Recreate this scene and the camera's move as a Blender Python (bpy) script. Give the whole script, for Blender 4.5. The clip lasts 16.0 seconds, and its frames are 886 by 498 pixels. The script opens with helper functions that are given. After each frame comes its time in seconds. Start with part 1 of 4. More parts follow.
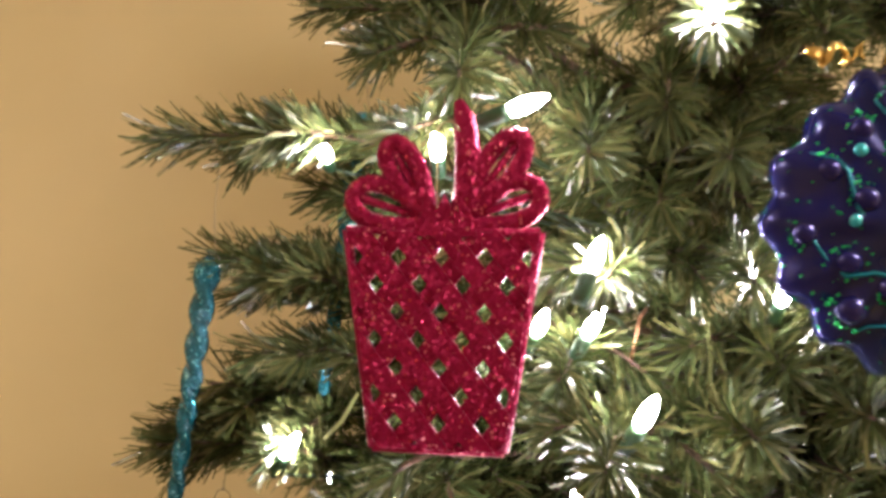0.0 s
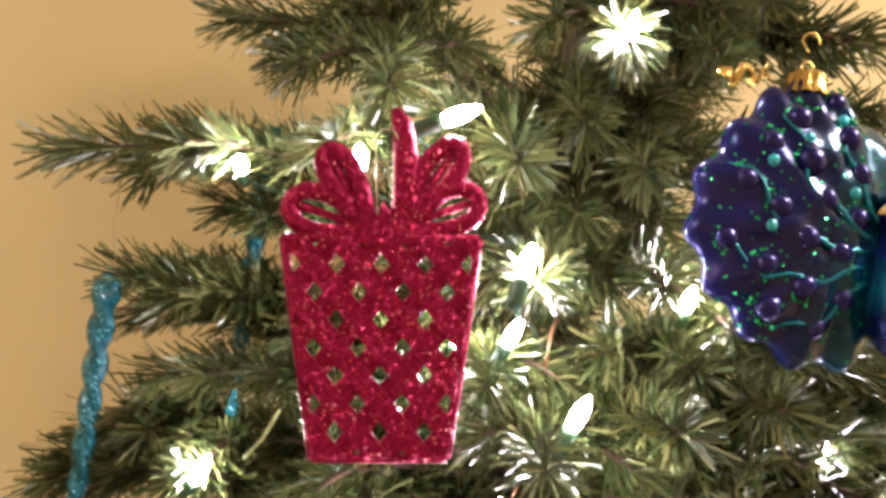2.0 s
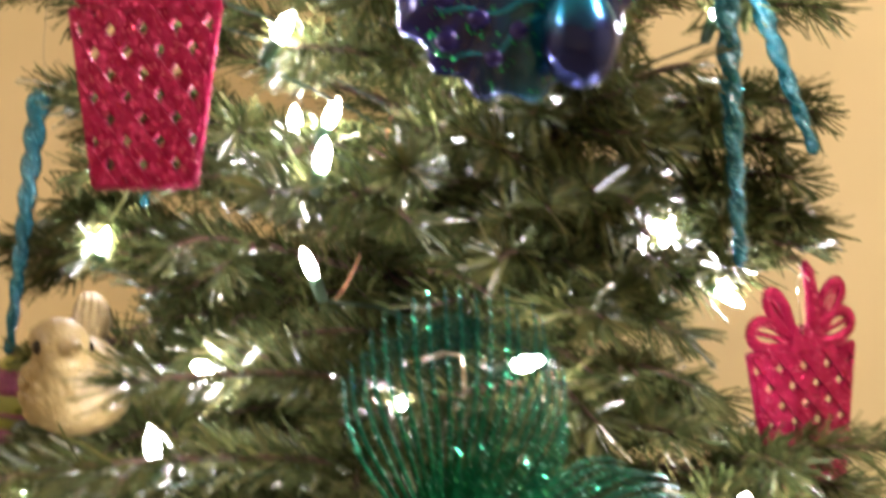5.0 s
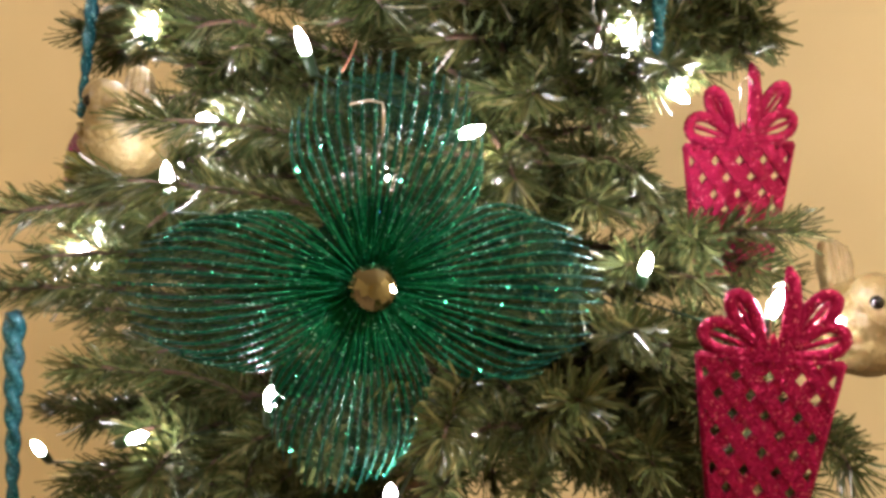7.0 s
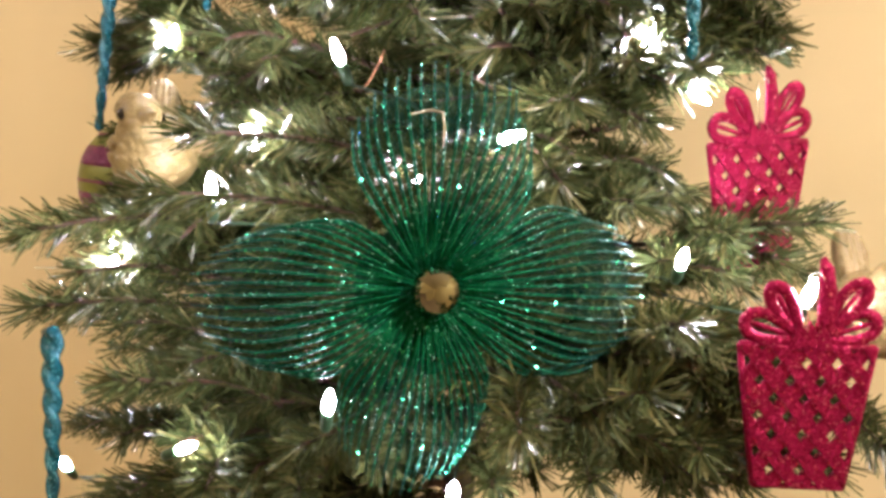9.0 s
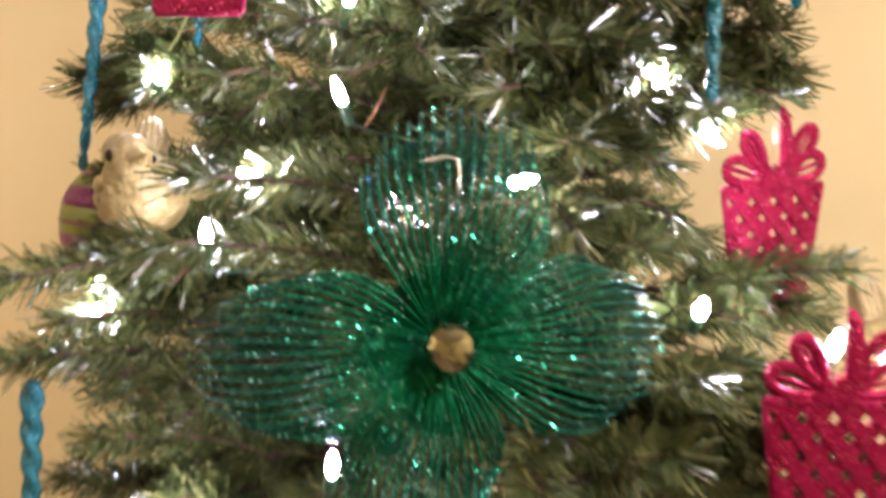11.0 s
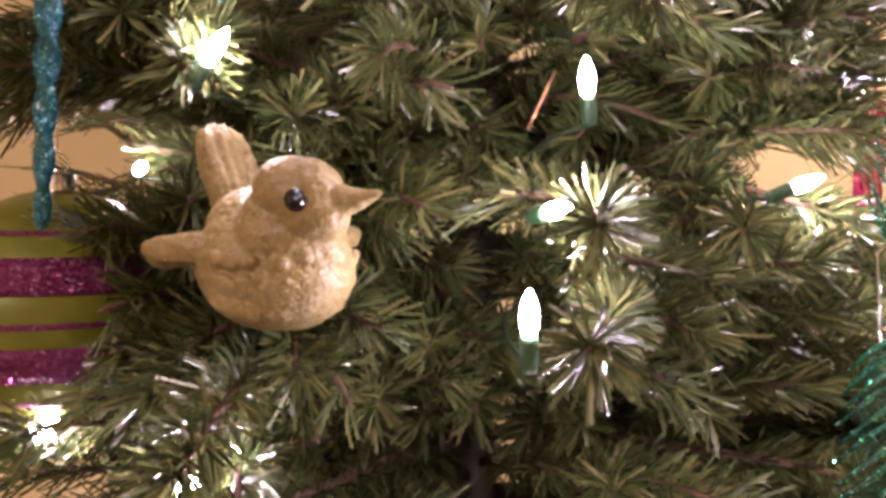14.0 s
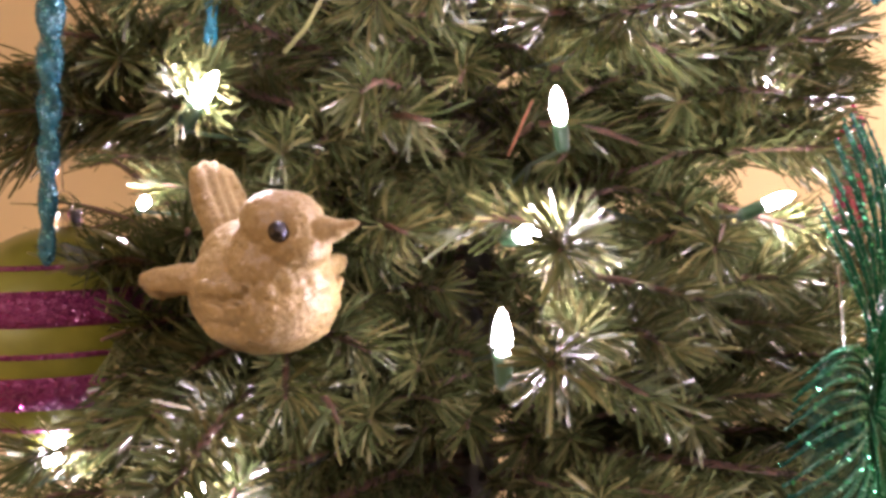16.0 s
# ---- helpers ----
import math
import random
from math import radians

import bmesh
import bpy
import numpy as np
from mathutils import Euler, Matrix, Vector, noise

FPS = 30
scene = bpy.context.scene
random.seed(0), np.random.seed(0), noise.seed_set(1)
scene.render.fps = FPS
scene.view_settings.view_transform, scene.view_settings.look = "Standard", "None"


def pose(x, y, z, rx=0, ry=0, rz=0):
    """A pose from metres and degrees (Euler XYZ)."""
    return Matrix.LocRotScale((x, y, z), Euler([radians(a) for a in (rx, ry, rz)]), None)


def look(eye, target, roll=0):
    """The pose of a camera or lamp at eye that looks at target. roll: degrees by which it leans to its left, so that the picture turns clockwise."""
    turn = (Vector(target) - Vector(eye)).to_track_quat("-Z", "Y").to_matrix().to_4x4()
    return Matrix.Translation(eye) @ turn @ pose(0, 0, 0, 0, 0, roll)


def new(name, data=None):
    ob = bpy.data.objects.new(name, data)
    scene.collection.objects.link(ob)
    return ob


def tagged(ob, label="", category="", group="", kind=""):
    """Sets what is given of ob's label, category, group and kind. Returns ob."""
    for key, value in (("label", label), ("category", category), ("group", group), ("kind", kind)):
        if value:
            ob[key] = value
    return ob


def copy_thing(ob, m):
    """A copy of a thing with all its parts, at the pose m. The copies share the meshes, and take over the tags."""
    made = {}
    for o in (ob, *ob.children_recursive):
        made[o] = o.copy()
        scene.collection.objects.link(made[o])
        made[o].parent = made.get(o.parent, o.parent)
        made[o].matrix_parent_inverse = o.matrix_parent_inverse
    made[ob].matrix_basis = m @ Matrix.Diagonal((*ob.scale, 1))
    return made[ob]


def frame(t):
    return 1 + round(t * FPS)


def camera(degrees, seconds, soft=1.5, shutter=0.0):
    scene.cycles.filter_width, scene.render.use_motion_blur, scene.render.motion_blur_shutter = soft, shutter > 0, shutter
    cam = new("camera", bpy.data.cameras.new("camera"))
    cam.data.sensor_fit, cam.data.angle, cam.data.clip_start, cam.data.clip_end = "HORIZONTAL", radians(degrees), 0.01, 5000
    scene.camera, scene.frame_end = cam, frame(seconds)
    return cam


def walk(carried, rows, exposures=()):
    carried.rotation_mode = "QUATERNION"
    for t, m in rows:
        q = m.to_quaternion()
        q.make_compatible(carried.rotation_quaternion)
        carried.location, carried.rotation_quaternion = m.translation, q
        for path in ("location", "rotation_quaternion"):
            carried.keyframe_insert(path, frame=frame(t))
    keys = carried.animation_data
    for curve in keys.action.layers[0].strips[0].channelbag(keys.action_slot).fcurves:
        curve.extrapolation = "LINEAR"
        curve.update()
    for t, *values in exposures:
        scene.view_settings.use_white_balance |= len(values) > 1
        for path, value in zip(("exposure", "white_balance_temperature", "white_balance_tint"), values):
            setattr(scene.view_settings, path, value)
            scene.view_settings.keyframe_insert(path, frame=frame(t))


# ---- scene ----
cam = camera(53.8, 16.0, soft=3.4, shutter=0.8)
PATH = [
    (0, (0.133, 0.049, 1.58), (-0.151, 2.026, 1.69), 5.5),
    (0.5, (0.125, 0.017, 1.574), (-0.071, 2.002, 1.72), 5.6),
    (1, (0.132, 0.003, 1.572), (-0.027, 1.992, 1.705), 5.4),
    (1.5, (0.127, 0.01, 1.568), (0.011, 2.003, 1.683), 5.0),
    (2, (0.094, 0.046, 1.565), (0.143, 2.034, 1.777), 4.3),
    (2.5, (0.092, 0.051, 1.563), (0.166, 2.049, 1.627), 4.5),
    (3, (0.098, 0.041, 1.564), (0.13, 2.04, 1.61), 4.4),
    (3.5, (0.106, 0.024, 1.562), (0.072, 2.023, 1.61), 3.7),
    (4, (0.165, -0.001, 1.546), (-0.092, 1.98, 1.623), 3.7),
    (4.5, (0.267, 0.007, 1.528), (-0.094, 1.973, 1.581), 3.0),
    (5, (0.343, 0.008, 1.477), (-0.061, 1.966, 1.524), 4.2),
    (5.2, (0.366, 0.001, 1.466), (-0.056, 1.955, 1.431), 5.1),
    (7.3, (0.486, -0.062, 1.433), (-0.166, 1.804, 1.13), 7.4),
    (7.5, (0.475, -0.064, 1.432), (-0.153, 1.811, 1.134), 7.5),
    (8, (0.446, -0.07, 1.433), (-0.15, 1.811, 1.107), 6.9),
    (8.2, (0.441, -0.079, 1.435), (-0.14, 1.809, 1.121), 6.7),
    (10.3, (0.403, -0.101, 1.425), (-0.092, 1.818, 1.156), 5.9),
    (10.5, (0.418, -0.097, 1.426), (-0.1, 1.817, 1.169), 6.2),
    (11, (0.389, -0.071, 1.441), (-0.089, 1.858, 1.217), 6.2),
    (11.5, (0.186, 0.023, 1.409), (-0.046, 2.009, 1.417), 3.5),
    (12, (0.04, 0.071, 1.423), (0.21, 2.063, 1.371), 0.6),
    (12.5, (-0.046, 0.112, 1.412), (0.513, 2.032, 1.365), 1.6),
    (13, (-0.07, 0.13, 1.418), (0.597, 2.005, 1.222), 2.3),
    (13.5, (-0.081, 0.138, 1.423), (0.638, 1.997, 1.259), 2.7),
    (14, (-0.078, 0.14, 1.426), (0.655, 1.991, 1.242), 2.3),
    (14.5, (-0.076, 0.132, 1.427), (0.663, 1.983, 1.252), 2.1),
    (15, (-0.078, 0.127, 1.427), (0.629, 1.99, 1.264), 1.6),
    (15.5, (-0.078, 0.122, 1.43), (0.635, 1.985, 1.284), 1.1),
    (16, (-0.069, 0.112, 1.43), (0.626, 1.982, 1.293), 0.7),
]
# the film's own exposure and white balance wander a little
EXPOSURES = [
    (0.0, 0.76, 6000, 17), (2.5, 1.06, 6000, 17), (5.0, 0.96, 6000, 17), (7.5, 0.95, 5900, 17), (8.2, 1.10, 5800, 18),
    (10.3, 1.36, 5600, 20), (11.0, 1.28, 5600, 20), (12.0, 0.98, 6050, 36), (12.5, 1.30, 6050, 40), (13.0, 1.12, 6050, 40), (13.5, 1.06, 6050, 41), (15.5, 1.28, 6000, 43), (16.0, 1.28, 6000, 43),
]
walk(cam, [(t, look(eye, target, roll)) for t, eye, target, roll in PATH], EXPOSURES)

# ---------- world and light ----------
world = bpy.data.worlds.new("world")
scene.world = world
world.use_nodes = True
world.node_tree.nodes["Background"].inputs[0].default_value = (0.02, 0.015, 0.01, 1)
world.node_tree.nodes["Background"].inputs[1].default_value = 0.2
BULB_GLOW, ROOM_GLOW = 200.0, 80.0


# ---------- materials ----------
def mat(name, colour, rough=0.5, metal=0.0, **more):
    m = bpy.data.materials.new(name)
    m.use_nodes = True
    b = m.node_tree.nodes["Principled BSDF"]
    b.inputs["Base Color"].default_value = (*colour, 1)
    b.inputs["Roughness"].default_value = rough
    b.inputs["Metallic"].default_value = metal
    for k, v in more.items():
        b.inputs[k.replace("_", " ")].default_value = v
    return m


def nodes(m):
    t = m.node_tree
    return t, t.nodes["Principled BSDF"]


def add(t, kind, **inputs):
    n = t.nodes.new(kind)
    for k, v in inputs.items():
        n.inputs[k].default_value = v
    return n


def coords(t):
    return t.nodes.new("ShaderNodeTexCoord").outputs["Object"]


def blotch(m, a, b, scale, low=0.35, high=0.65, detail=4.0):
    """Base colour wanders between a and b over patches of a noise."""
    t, p = nodes(m)
    n = add(t, "ShaderNodeTexNoise", Scale=scale, Detail=detail)
    t.links.new(coords(t), n.inputs["Vector"])
    r = t.nodes.new("ShaderNodeValToRGB")
    r.color_ramp.elements[0].position, r.color_ramp.elements[1].position = low, high
    r.color_ramp.elements[0].color, r.color_ramp.elements[1].color = (*a, 1), (*b, 1)
    t.links.new(n.outputs["Fac"], r.inputs[0])
    t.links.new(r.outputs[0], p.inputs["Base Color"])
    return r


def relief(m, scale, strength, distance=0.001):
    t, p = nodes(m)
    n = add(t, "ShaderNodeTexNoise", Scale=scale, Detail=5.0)
    t.links.new(coords(t), n.inputs["Vector"])
    b = add(t, "ShaderNodeBump", Strength=strength, Distance=distance)
    t.links.new(n.outputs["Fac"], b.inputs["Height"])
    t.links.new(b.outputs[0], p.inputs["Normal"])


def flakes(m, scale, spread):
    """Glitter: every small cell of the coat faces its own way."""
    t, p = nodes(m)
    v = add(t, "ShaderNodeTexVoronoi", Scale=scale)
    t.links.new(coords(t), v.inputs["Vector"])
    sub = t.nodes.new("ShaderNodeVectorMath")
    sub.operation = "SUBTRACT"
    sub.inputs[1].default_value = (0.5, 0.5, 0.5)
    t.links.new(v.outputs["Color"], sub.inputs[0])
    mul = t.nodes.new("ShaderNodeVectorMath")
    mul.operation = "SCALE"
    mul.inputs["Scale"].default_value = spread
    t.links.new(sub.outputs[0], mul.inputs[0])
    g = t.nodes.new("ShaderNodeNewGeometry")
    plus = t.nodes.new("ShaderNodeVectorMath")
    t.links.new(g.outputs["Normal"], plus.inputs[0])
    t.links.new(mul.outputs[0], plus.inputs[1])
    unit = t.nodes.new("ShaderNodeVectorMath")
    unit.operation = "NORMALIZE"
    t.links.new(plus.outputs[0], unit.inputs[0])
    t.links.new(unit.outputs[0], p.inputs["Normal"])
    return v


def glint_flakes(m, v, colour, share):
    """A share of the glitter's flakes is paler than the rest, which paints sparkle into the colour."""
    t, p = nodes(m)
    sep = t.nodes.new("ShaderNodeSeparateColor")
    t.links.new(v.outputs["Color"], sep.inputs[0])
    pick = t.nodes.new("ShaderNodeMath")
    pick.operation = "LESS_THAN"
    pick.inputs[1].default_value = share
    t.links.new(sep.outputs[2], pick.inputs[0])
    mix = t.nodes.new("ShaderNodeMix")
    mix.data_type = "RGBA"
    t.links.new(pick.outputs[0], mix.inputs["Factor"])
    had = p.inputs["Base Color"]
    if had.is_linked:
        t.links.new(had.links[0].from_socket, mix.inputs["A"])
    else:
        mix.inputs["A"].default_value = tuple(had.default_value)
    mix.inputs["B"].default_value = (*colour, 1)
    t.links.new(mix.outputs["Result"], had)


WALL = mat("wall_paint", (0.64, 0.53, 0.28), 0.75)
blotch(WALL, (0.62, 0.51, 0.265), (0.67, 0.555, 0.30), 2.2)
relief(WALL, 260, 0.25, 0.0008)
CEIL = mat("ceiling_paint", (0.75, 0.70, 0.6), 0.85)
relief(CEIL, 120, 0.3)
FLOOR = mat("floor_carpet", (0.3, 0.22, 0.14), 0.95)
blotch(FLOOR, (0.24, 0.17, 0.11), (0.36, 0.27, 0.18), 90)
relief(FLOOR, 400, 0.8, 0.004)
TRIM = mat("trim_paint", (0.75, 0.72, 0.65), 0.4)

NEEDLE = mat("green_pvc_needles", (0.04, 0.09, 0.03), 0.27)
t, p = nodes(NEEDLE)
g = t.nodes.new("ShaderNodeNewGeometry")
r = t.nodes.new("ShaderNodeValToRGB")
r.color_ramp.elements[0].color, r.color_ramp.elements[1].color = (0.040, 0.060, 0.018, 1), (0.15, 0.138, 0.048, 1)
e = r.color_ramp.elements.new(0.55)
e.color = (0.074, 0.092, 0.029, 1)
t.links.new(g.outputs["Random Per Island"], r.inputs[0])
t.links.new(r.outputs[0], p.inputs["Base Color"])
WIRE = mat("brown_twisted_wire", (0.08, 0.045, 0.025), 0.6)
blotch(WIRE, (0.045, 0.026, 0.014), (0.12, 0.055, 0.03), 300)
TRUNK = mat("tree_pole", (0.05, 0.045, 0.03), 0.6)
relief(TRUNK, 200, 0.4)
CABLE = mat("green_cable", (0.015, 0.035, 0.015), 0.4)
SOCKET = mat("green_socket", (0.02, 0.06, 0.025), 0.4)
LIT = mat("lit_bulb_glass", (1.0, 0.9, 0.7), 0.2, Emission_Color=(1.0, 0.92, 0.85, 1), Emission_Strength=BULB_GLOW)
# glow of the added, unseen ceiling lamps, tuned to the wall's brightness
LAMP = mat("added_lamp_diffuser", (0.9, 0.85, 0.75), 0.4, Emission_Color=(1.0, 0.86, 0.70, 1), Emission_Strength=ROOM_GLOW)
SILVER = mat("silver_metal", (0.8, 0.78, 0.74), 0.22, 1.0)
relief(SILVER, 500, 0.2, 0.0004)
GOLD = mat("gold_metal", (0.75, 0.52, 0.15), 0.25, 1.0)
relief(GOLD, 500, 0.4, 0.0006)
COPPER = mat("copper_wire", (0.42, 0.19, 0.11), 0.35, 1.0)
CORD = mat("pale_green_cord", (0.22, 0.24, 0.08), 0.5)
THREAD = mat("nylon_thread", (0.3, 0.24, 0.15), 0.4)

RED = mat("red_glitter", (0.25, 0.006, 0.046), 0.35, 0.5, Specular_IOR_Level=0.15)
glint_flakes(RED, flakes(RED, 1000, 0.85), (0.9, 0.25, 0.33), 0.018)
TEAL = mat("teal_glitter_acrylic", (0.005, 0.105, 0.135), 0.26, 0.35, Coat_Weight=0.3)
glint_flakes(TEAL, flakes(TEAL, 1000, 1.3), (0.25, 0.75, 0.8), 0.05)
GREEN = mat("emerald_glitter", (0.006, 0.22, 0.11), 0.34, 0.5, Specular_IOR_Level=0.12)
GREEN_FLAKES = flakes(GREEN, 1000, 0.9)
t, p = nodes(GREEN)
tc = t.nodes.new("ShaderNodeTexCoord")
ln = t.nodes.new("ShaderNodeVectorMath")
ln.operation = "LENGTH"
t.links.new(tc.outputs["Object"], ln.inputs[0])
rg = t.nodes.new("ShaderNodeMapRange")
rg.inputs["From Min"].default_value, rg.inputs["From Max"].default_value = 0.03, 0.14
t.links.new(ln.outputs["Value"], rg.inputs["Value"])
rp = t.nodes.new("ShaderNodeValToRGB")
rp.color_ramp.elements[0].color, rp.color_ramp.elements[1].color = (0.003, 0.115, 0.040, 1), (0.002, 0.045, 0.032, 1)
t.links.new(rg.outputs[0], rp.inputs[0])
t.links.new(rp.outputs[0], p.inputs["Base Color"])
glint_flakes(GREEN, GREEN_FLAKES, (0.5, 0.95, 0.8), 0.015)
GREENLEAF = mat("emerald_film", (0.004, 0.06, 0.03), 0.35, 0.2)
blotch(GREENLEAF, (0.003, 0.05, 0.022), (0.006, 0.09, 0.05), 60)
flakes(GREENLEAF, 900, 0.8)
FILM = mat("sheer_green_film", (0.003, 0.05, 0.032), 0.6, 0.0, Alpha=0.36, Specular_IOR_Level=0.06)
blotch(FILM, (0.002, 0.04, 0.024), (0.005, 0.065, 0.045), 60)
GEM = mat("mirror_gem", (0.30, 0.29, 0.19), 0.05, 1.0)
CREAM = mat("cream_glitter_resin", (0.70, 0.52, 0.27), 0.45, 0.0)
BLUE = mat("indigo_glass", (0.02, 0.02, 0.20), 0.22, 0.45, Coat_Weight=0.3)
BODY = mat("blue_glass", (0.01, 0.05, 0.4), 0.22, 0.8, Coat_Weight=0.3)
BEAD = mat("dark_violet_bead", (0.014, 0.012, 0.12), 0.24, 0.5, Coat_Weight=0.2)
AQUA = mat("aqua_enamel_line", (0.012, 0.20, 0.30), 0.25, 0.4)
AQUASTONE = mat("aqua_glass_stone", (0.02, 0.38, 0.50), 0.08, 0.3, Coat_Weight=1.0)
LEAFGLIT = mat("green_glitter_dots", (0.02, 0.45, 0.16), 0.2, 0.6)
flakes(LEAFGLIT, 1400, 1.5)
GRAIN_GREEN = mat("mint_glitter_grain", (0.06, 0.46, 0.27), 0.21, 1.0)
GRAIN_BLUE = mat("blue_glitter_grain", (0.03, 0.15, 0.70), 0.16, 1.0)
GRAIN_RED = mat("pink_glitter_grain", (0.62, 0.06, 0.12), 0.21, 1.0)
GRAIN_TEAL = mat("aqua_glitter_grain", (0.06, 0.48, 0.58), 0.16, 1.0)
GRAIN_PURPLE = mat("magenta_glitter_grain", (0.50, 0.06, 0.32), 0.16, 1.0)
CORN = mat("pale_yellow_enamel", (0.7, 0.55, 0.2), 0.35)


# ---------- building helpers ----------
def part(name, bm, material, parent=None, label="", smooth=True):
    """Links a bmesh as one mesh object under a thing or a part."""
    me = bpy.data.meshes.new(name)
    bm.to_mesh(me)
    bm.free()
    for m in material if isinstance(material, (list, tuple)) else (material,):
        me.materials.append(m)
    if smooth:
        me.shade_smooth()
    ob = new(name, me)
    ob.parent = parent
    if label:
        tagged(ob, label)
    return ob


def again(ob, m, parent=None):
    """The same part once more, on the same mesh."""
    o = new(ob.name.split(".")[0], ob.data)
    o.parent, o.matrix_basis = parent, m
    return o


def thing(name, m, label, category, group="", kind=""):
    ob = new(name)
    ob.matrix_basis = m
    ob.empty_display_size = 0.02
    return tagged(ob, label, category, group, kind)


def box(bm, lo, hi, bevel=0.0):
    c = [(a + b) / 2 for a, b in zip(lo, hi)]
    d = [b - a for a, b in zip(lo, hi)]
    made = bmesh.ops.create_cube(bm, size=1, matrix=Matrix.Translation(c) @ Matrix.Diagonal((*d, 1)))
    if bevel:
        edges = list({e for v in made["verts"] for e in v.link_edges})
        bmesh.ops.bevel(bm, geom=edges, offset=bevel, segments=2, affect="EDGES")


def tube(bm, pts, radii, sides=8, flat=1.0, closed=False):
    """A swept tube along points; flat squeezes it along its second axis."""
    pts = [Vector(q) for q in pts]
    n = len(pts)
    if not hasattr(radii, "__len__"):
        radii = [radii] * n
    rings, side = [], None
    for i, q in enumerate(pts):
        a = pts[(i - 1) % n] if closed or i else q
        b = pts[(i + 1) % n] if closed or i < n - 1 else q
        d = (b - a).normalized()
        if side is None:
            side = d.cross(Vector((0, 1, 0)) if abs(d.y) < 0.9 else Vector((1, 0, 0))).normalized()
        side = (side - d * side.dot(d)).normalized()
        up = d.cross(side)
        rings.append([bm.verts.new(q + radii[i] * (side * math.cos(2 * math.pi * k / sides) + up * flat * math.sin(2 * math.pi * k / sides))) for k in range(sides)])
    for i in range(n if closed else n - 1):
        u, w = rings[i], rings[(i + 1) % n]
        for k in range(sides):
            bm.faces.new((u[k], u[(k + 1) % sides], w[(k + 1) % sides], w[k]))
    if not closed:
        bm.faces.new(rings[0][::-1])
        bm.faces.new(rings[-1])


def lathe(bm, profile, sides=24):
    """A turned shape about z from (radius, height) pairs."""
    rings = [[bm.verts.new((r * math.cos(2 * math.pi * k / sides), r * math.sin(2 * math.pi * k / sides), z)) for k in range(sides)] if r > 1e-6 else [bm.verts.new((0, 0, z))] for r, z in profile]
    for u, w in zip(rings, rings[1:]):
        for k in range(sides):
            j = (k + 1) % sides
            if len(u) > 1 and len(w) > 1:
                bm.faces.new((u[k], u[j], w[j], w[k]))
            elif len(u) > 1:
                bm.faces.new((u[k], u[j], w[0]))
            elif len(w) > 1:
                bm.faces.new((u[0], w[j], w[k]))
    bmesh.ops.recalc_face_normals(bm, faces=bm.faces)


def ball(bm, centre, radii, seg=20, turn=None):
    m = Matrix.Translation(centre) @ (turn or Matrix()) @ Matrix.Diagonal((*radii, 1))
    return bmesh.ops.create_uvsphere(bm, u_segments=seg, v_segments=seg // 2 + 2, radius=1, matrix=m)


def grains(name, ob, count, size, material, seed, spread=0.9, lift=0.0003):
    """Loose glitter stuck on a part: small plates, each leaning its own way."""
    me, g = ob.data, np.random.default_rng(seed)
    me.calc_loop_triangles()
    co = np.array([v.co[:] for v in me.vertices])
    tri = co[np.array([q.vertices[:] for q in me.loop_triangles])]
    cr = np.cross(tri[:, 1] - tri[:, 0], tri[:, 2] - tri[:, 0])
    area = np.linalg.norm(cr, axis=1)
    pick = g.choice(len(tri), count, p=area / area.sum())
    u, v = g.random(count), g.random(count)
    u, v = np.where(u + v > 1, 1 - u, u)[:, None], np.where(u + v > 1, 1 - v, v)[:, None]
    nrm = cr[pick] / (area[pick][:, None] + 1e-12)
    at = tri[pick, 0] * (1 - u - v) + tri[pick, 1] * u + tri[pick, 2] * v + nrm * lift
    face = nrm + g.normal(0, spread * 0.5, (count, 3))
    face /= np.linalg.norm(face, axis=1)[:, None]
    a = np.cross(face, g.normal(0, 1, (count, 3)))
    a /= np.linalg.norm(a, axis=1)[:, None]
    b = np.cross(face, a)
    r = (size * (0.6 + 0.8 * g.random(count)))[:, None] / 2
    verts = np.stack([at + a * r, at + b * r, at - a * r, at - b * r], 1).reshape(-1, 3)
    grain = bpy.data.meshes.new(name)
    grain.from_pydata(verts.tolist(), [], np.arange(count * 4).reshape(-1, 4).tolist())
    grain.materials.append(material)
    made = new(name, grain)
    made.parent = ob
    return tagged(made, kind="stuff")


# ---------- the room ----------
def slab(name, lo, hi, material):
    bm = bmesh.new()
    box(bm, lo, hi)
    return tagged(part(name, bm, material, smooth=False), kind="structure")


X0, X1, Y0, Y1, TOP = -2.6, 2.4, -2.9, 1.30, 2.6
slab("floor", (X0 - 0.1, Y0 - 0.1, -0.1), (X1 + 0.1, Y1 + 0.1, 0), FLOOR)
slab("ceiling", (X0 - 0.1, Y0 - 0.1, TOP), (X1 + 0.1, Y1 + 0.1, TOP + 0.1), CEIL)
slab("wall_north", (X0 - 0.1, Y1, 0), (X1 + 0.1, Y1 + 0.1, TOP), WALL)
slab("wall_south", (X0 - 0.1, Y0 - 0.1, 0), (X1 + 0.1, Y0, TOP), WALL)
slab("wall_west", (X0 - 0.1, Y0, 0), (X0, Y1, TOP), WALL)
slab("wall_east", (X1, Y0, 0), (X1 + 0.1, Y1, TOP), WALL)
slab("baseboard", (X0, Y1 - 0.014, 0), (X1, Y1, 0.09), TRIM)

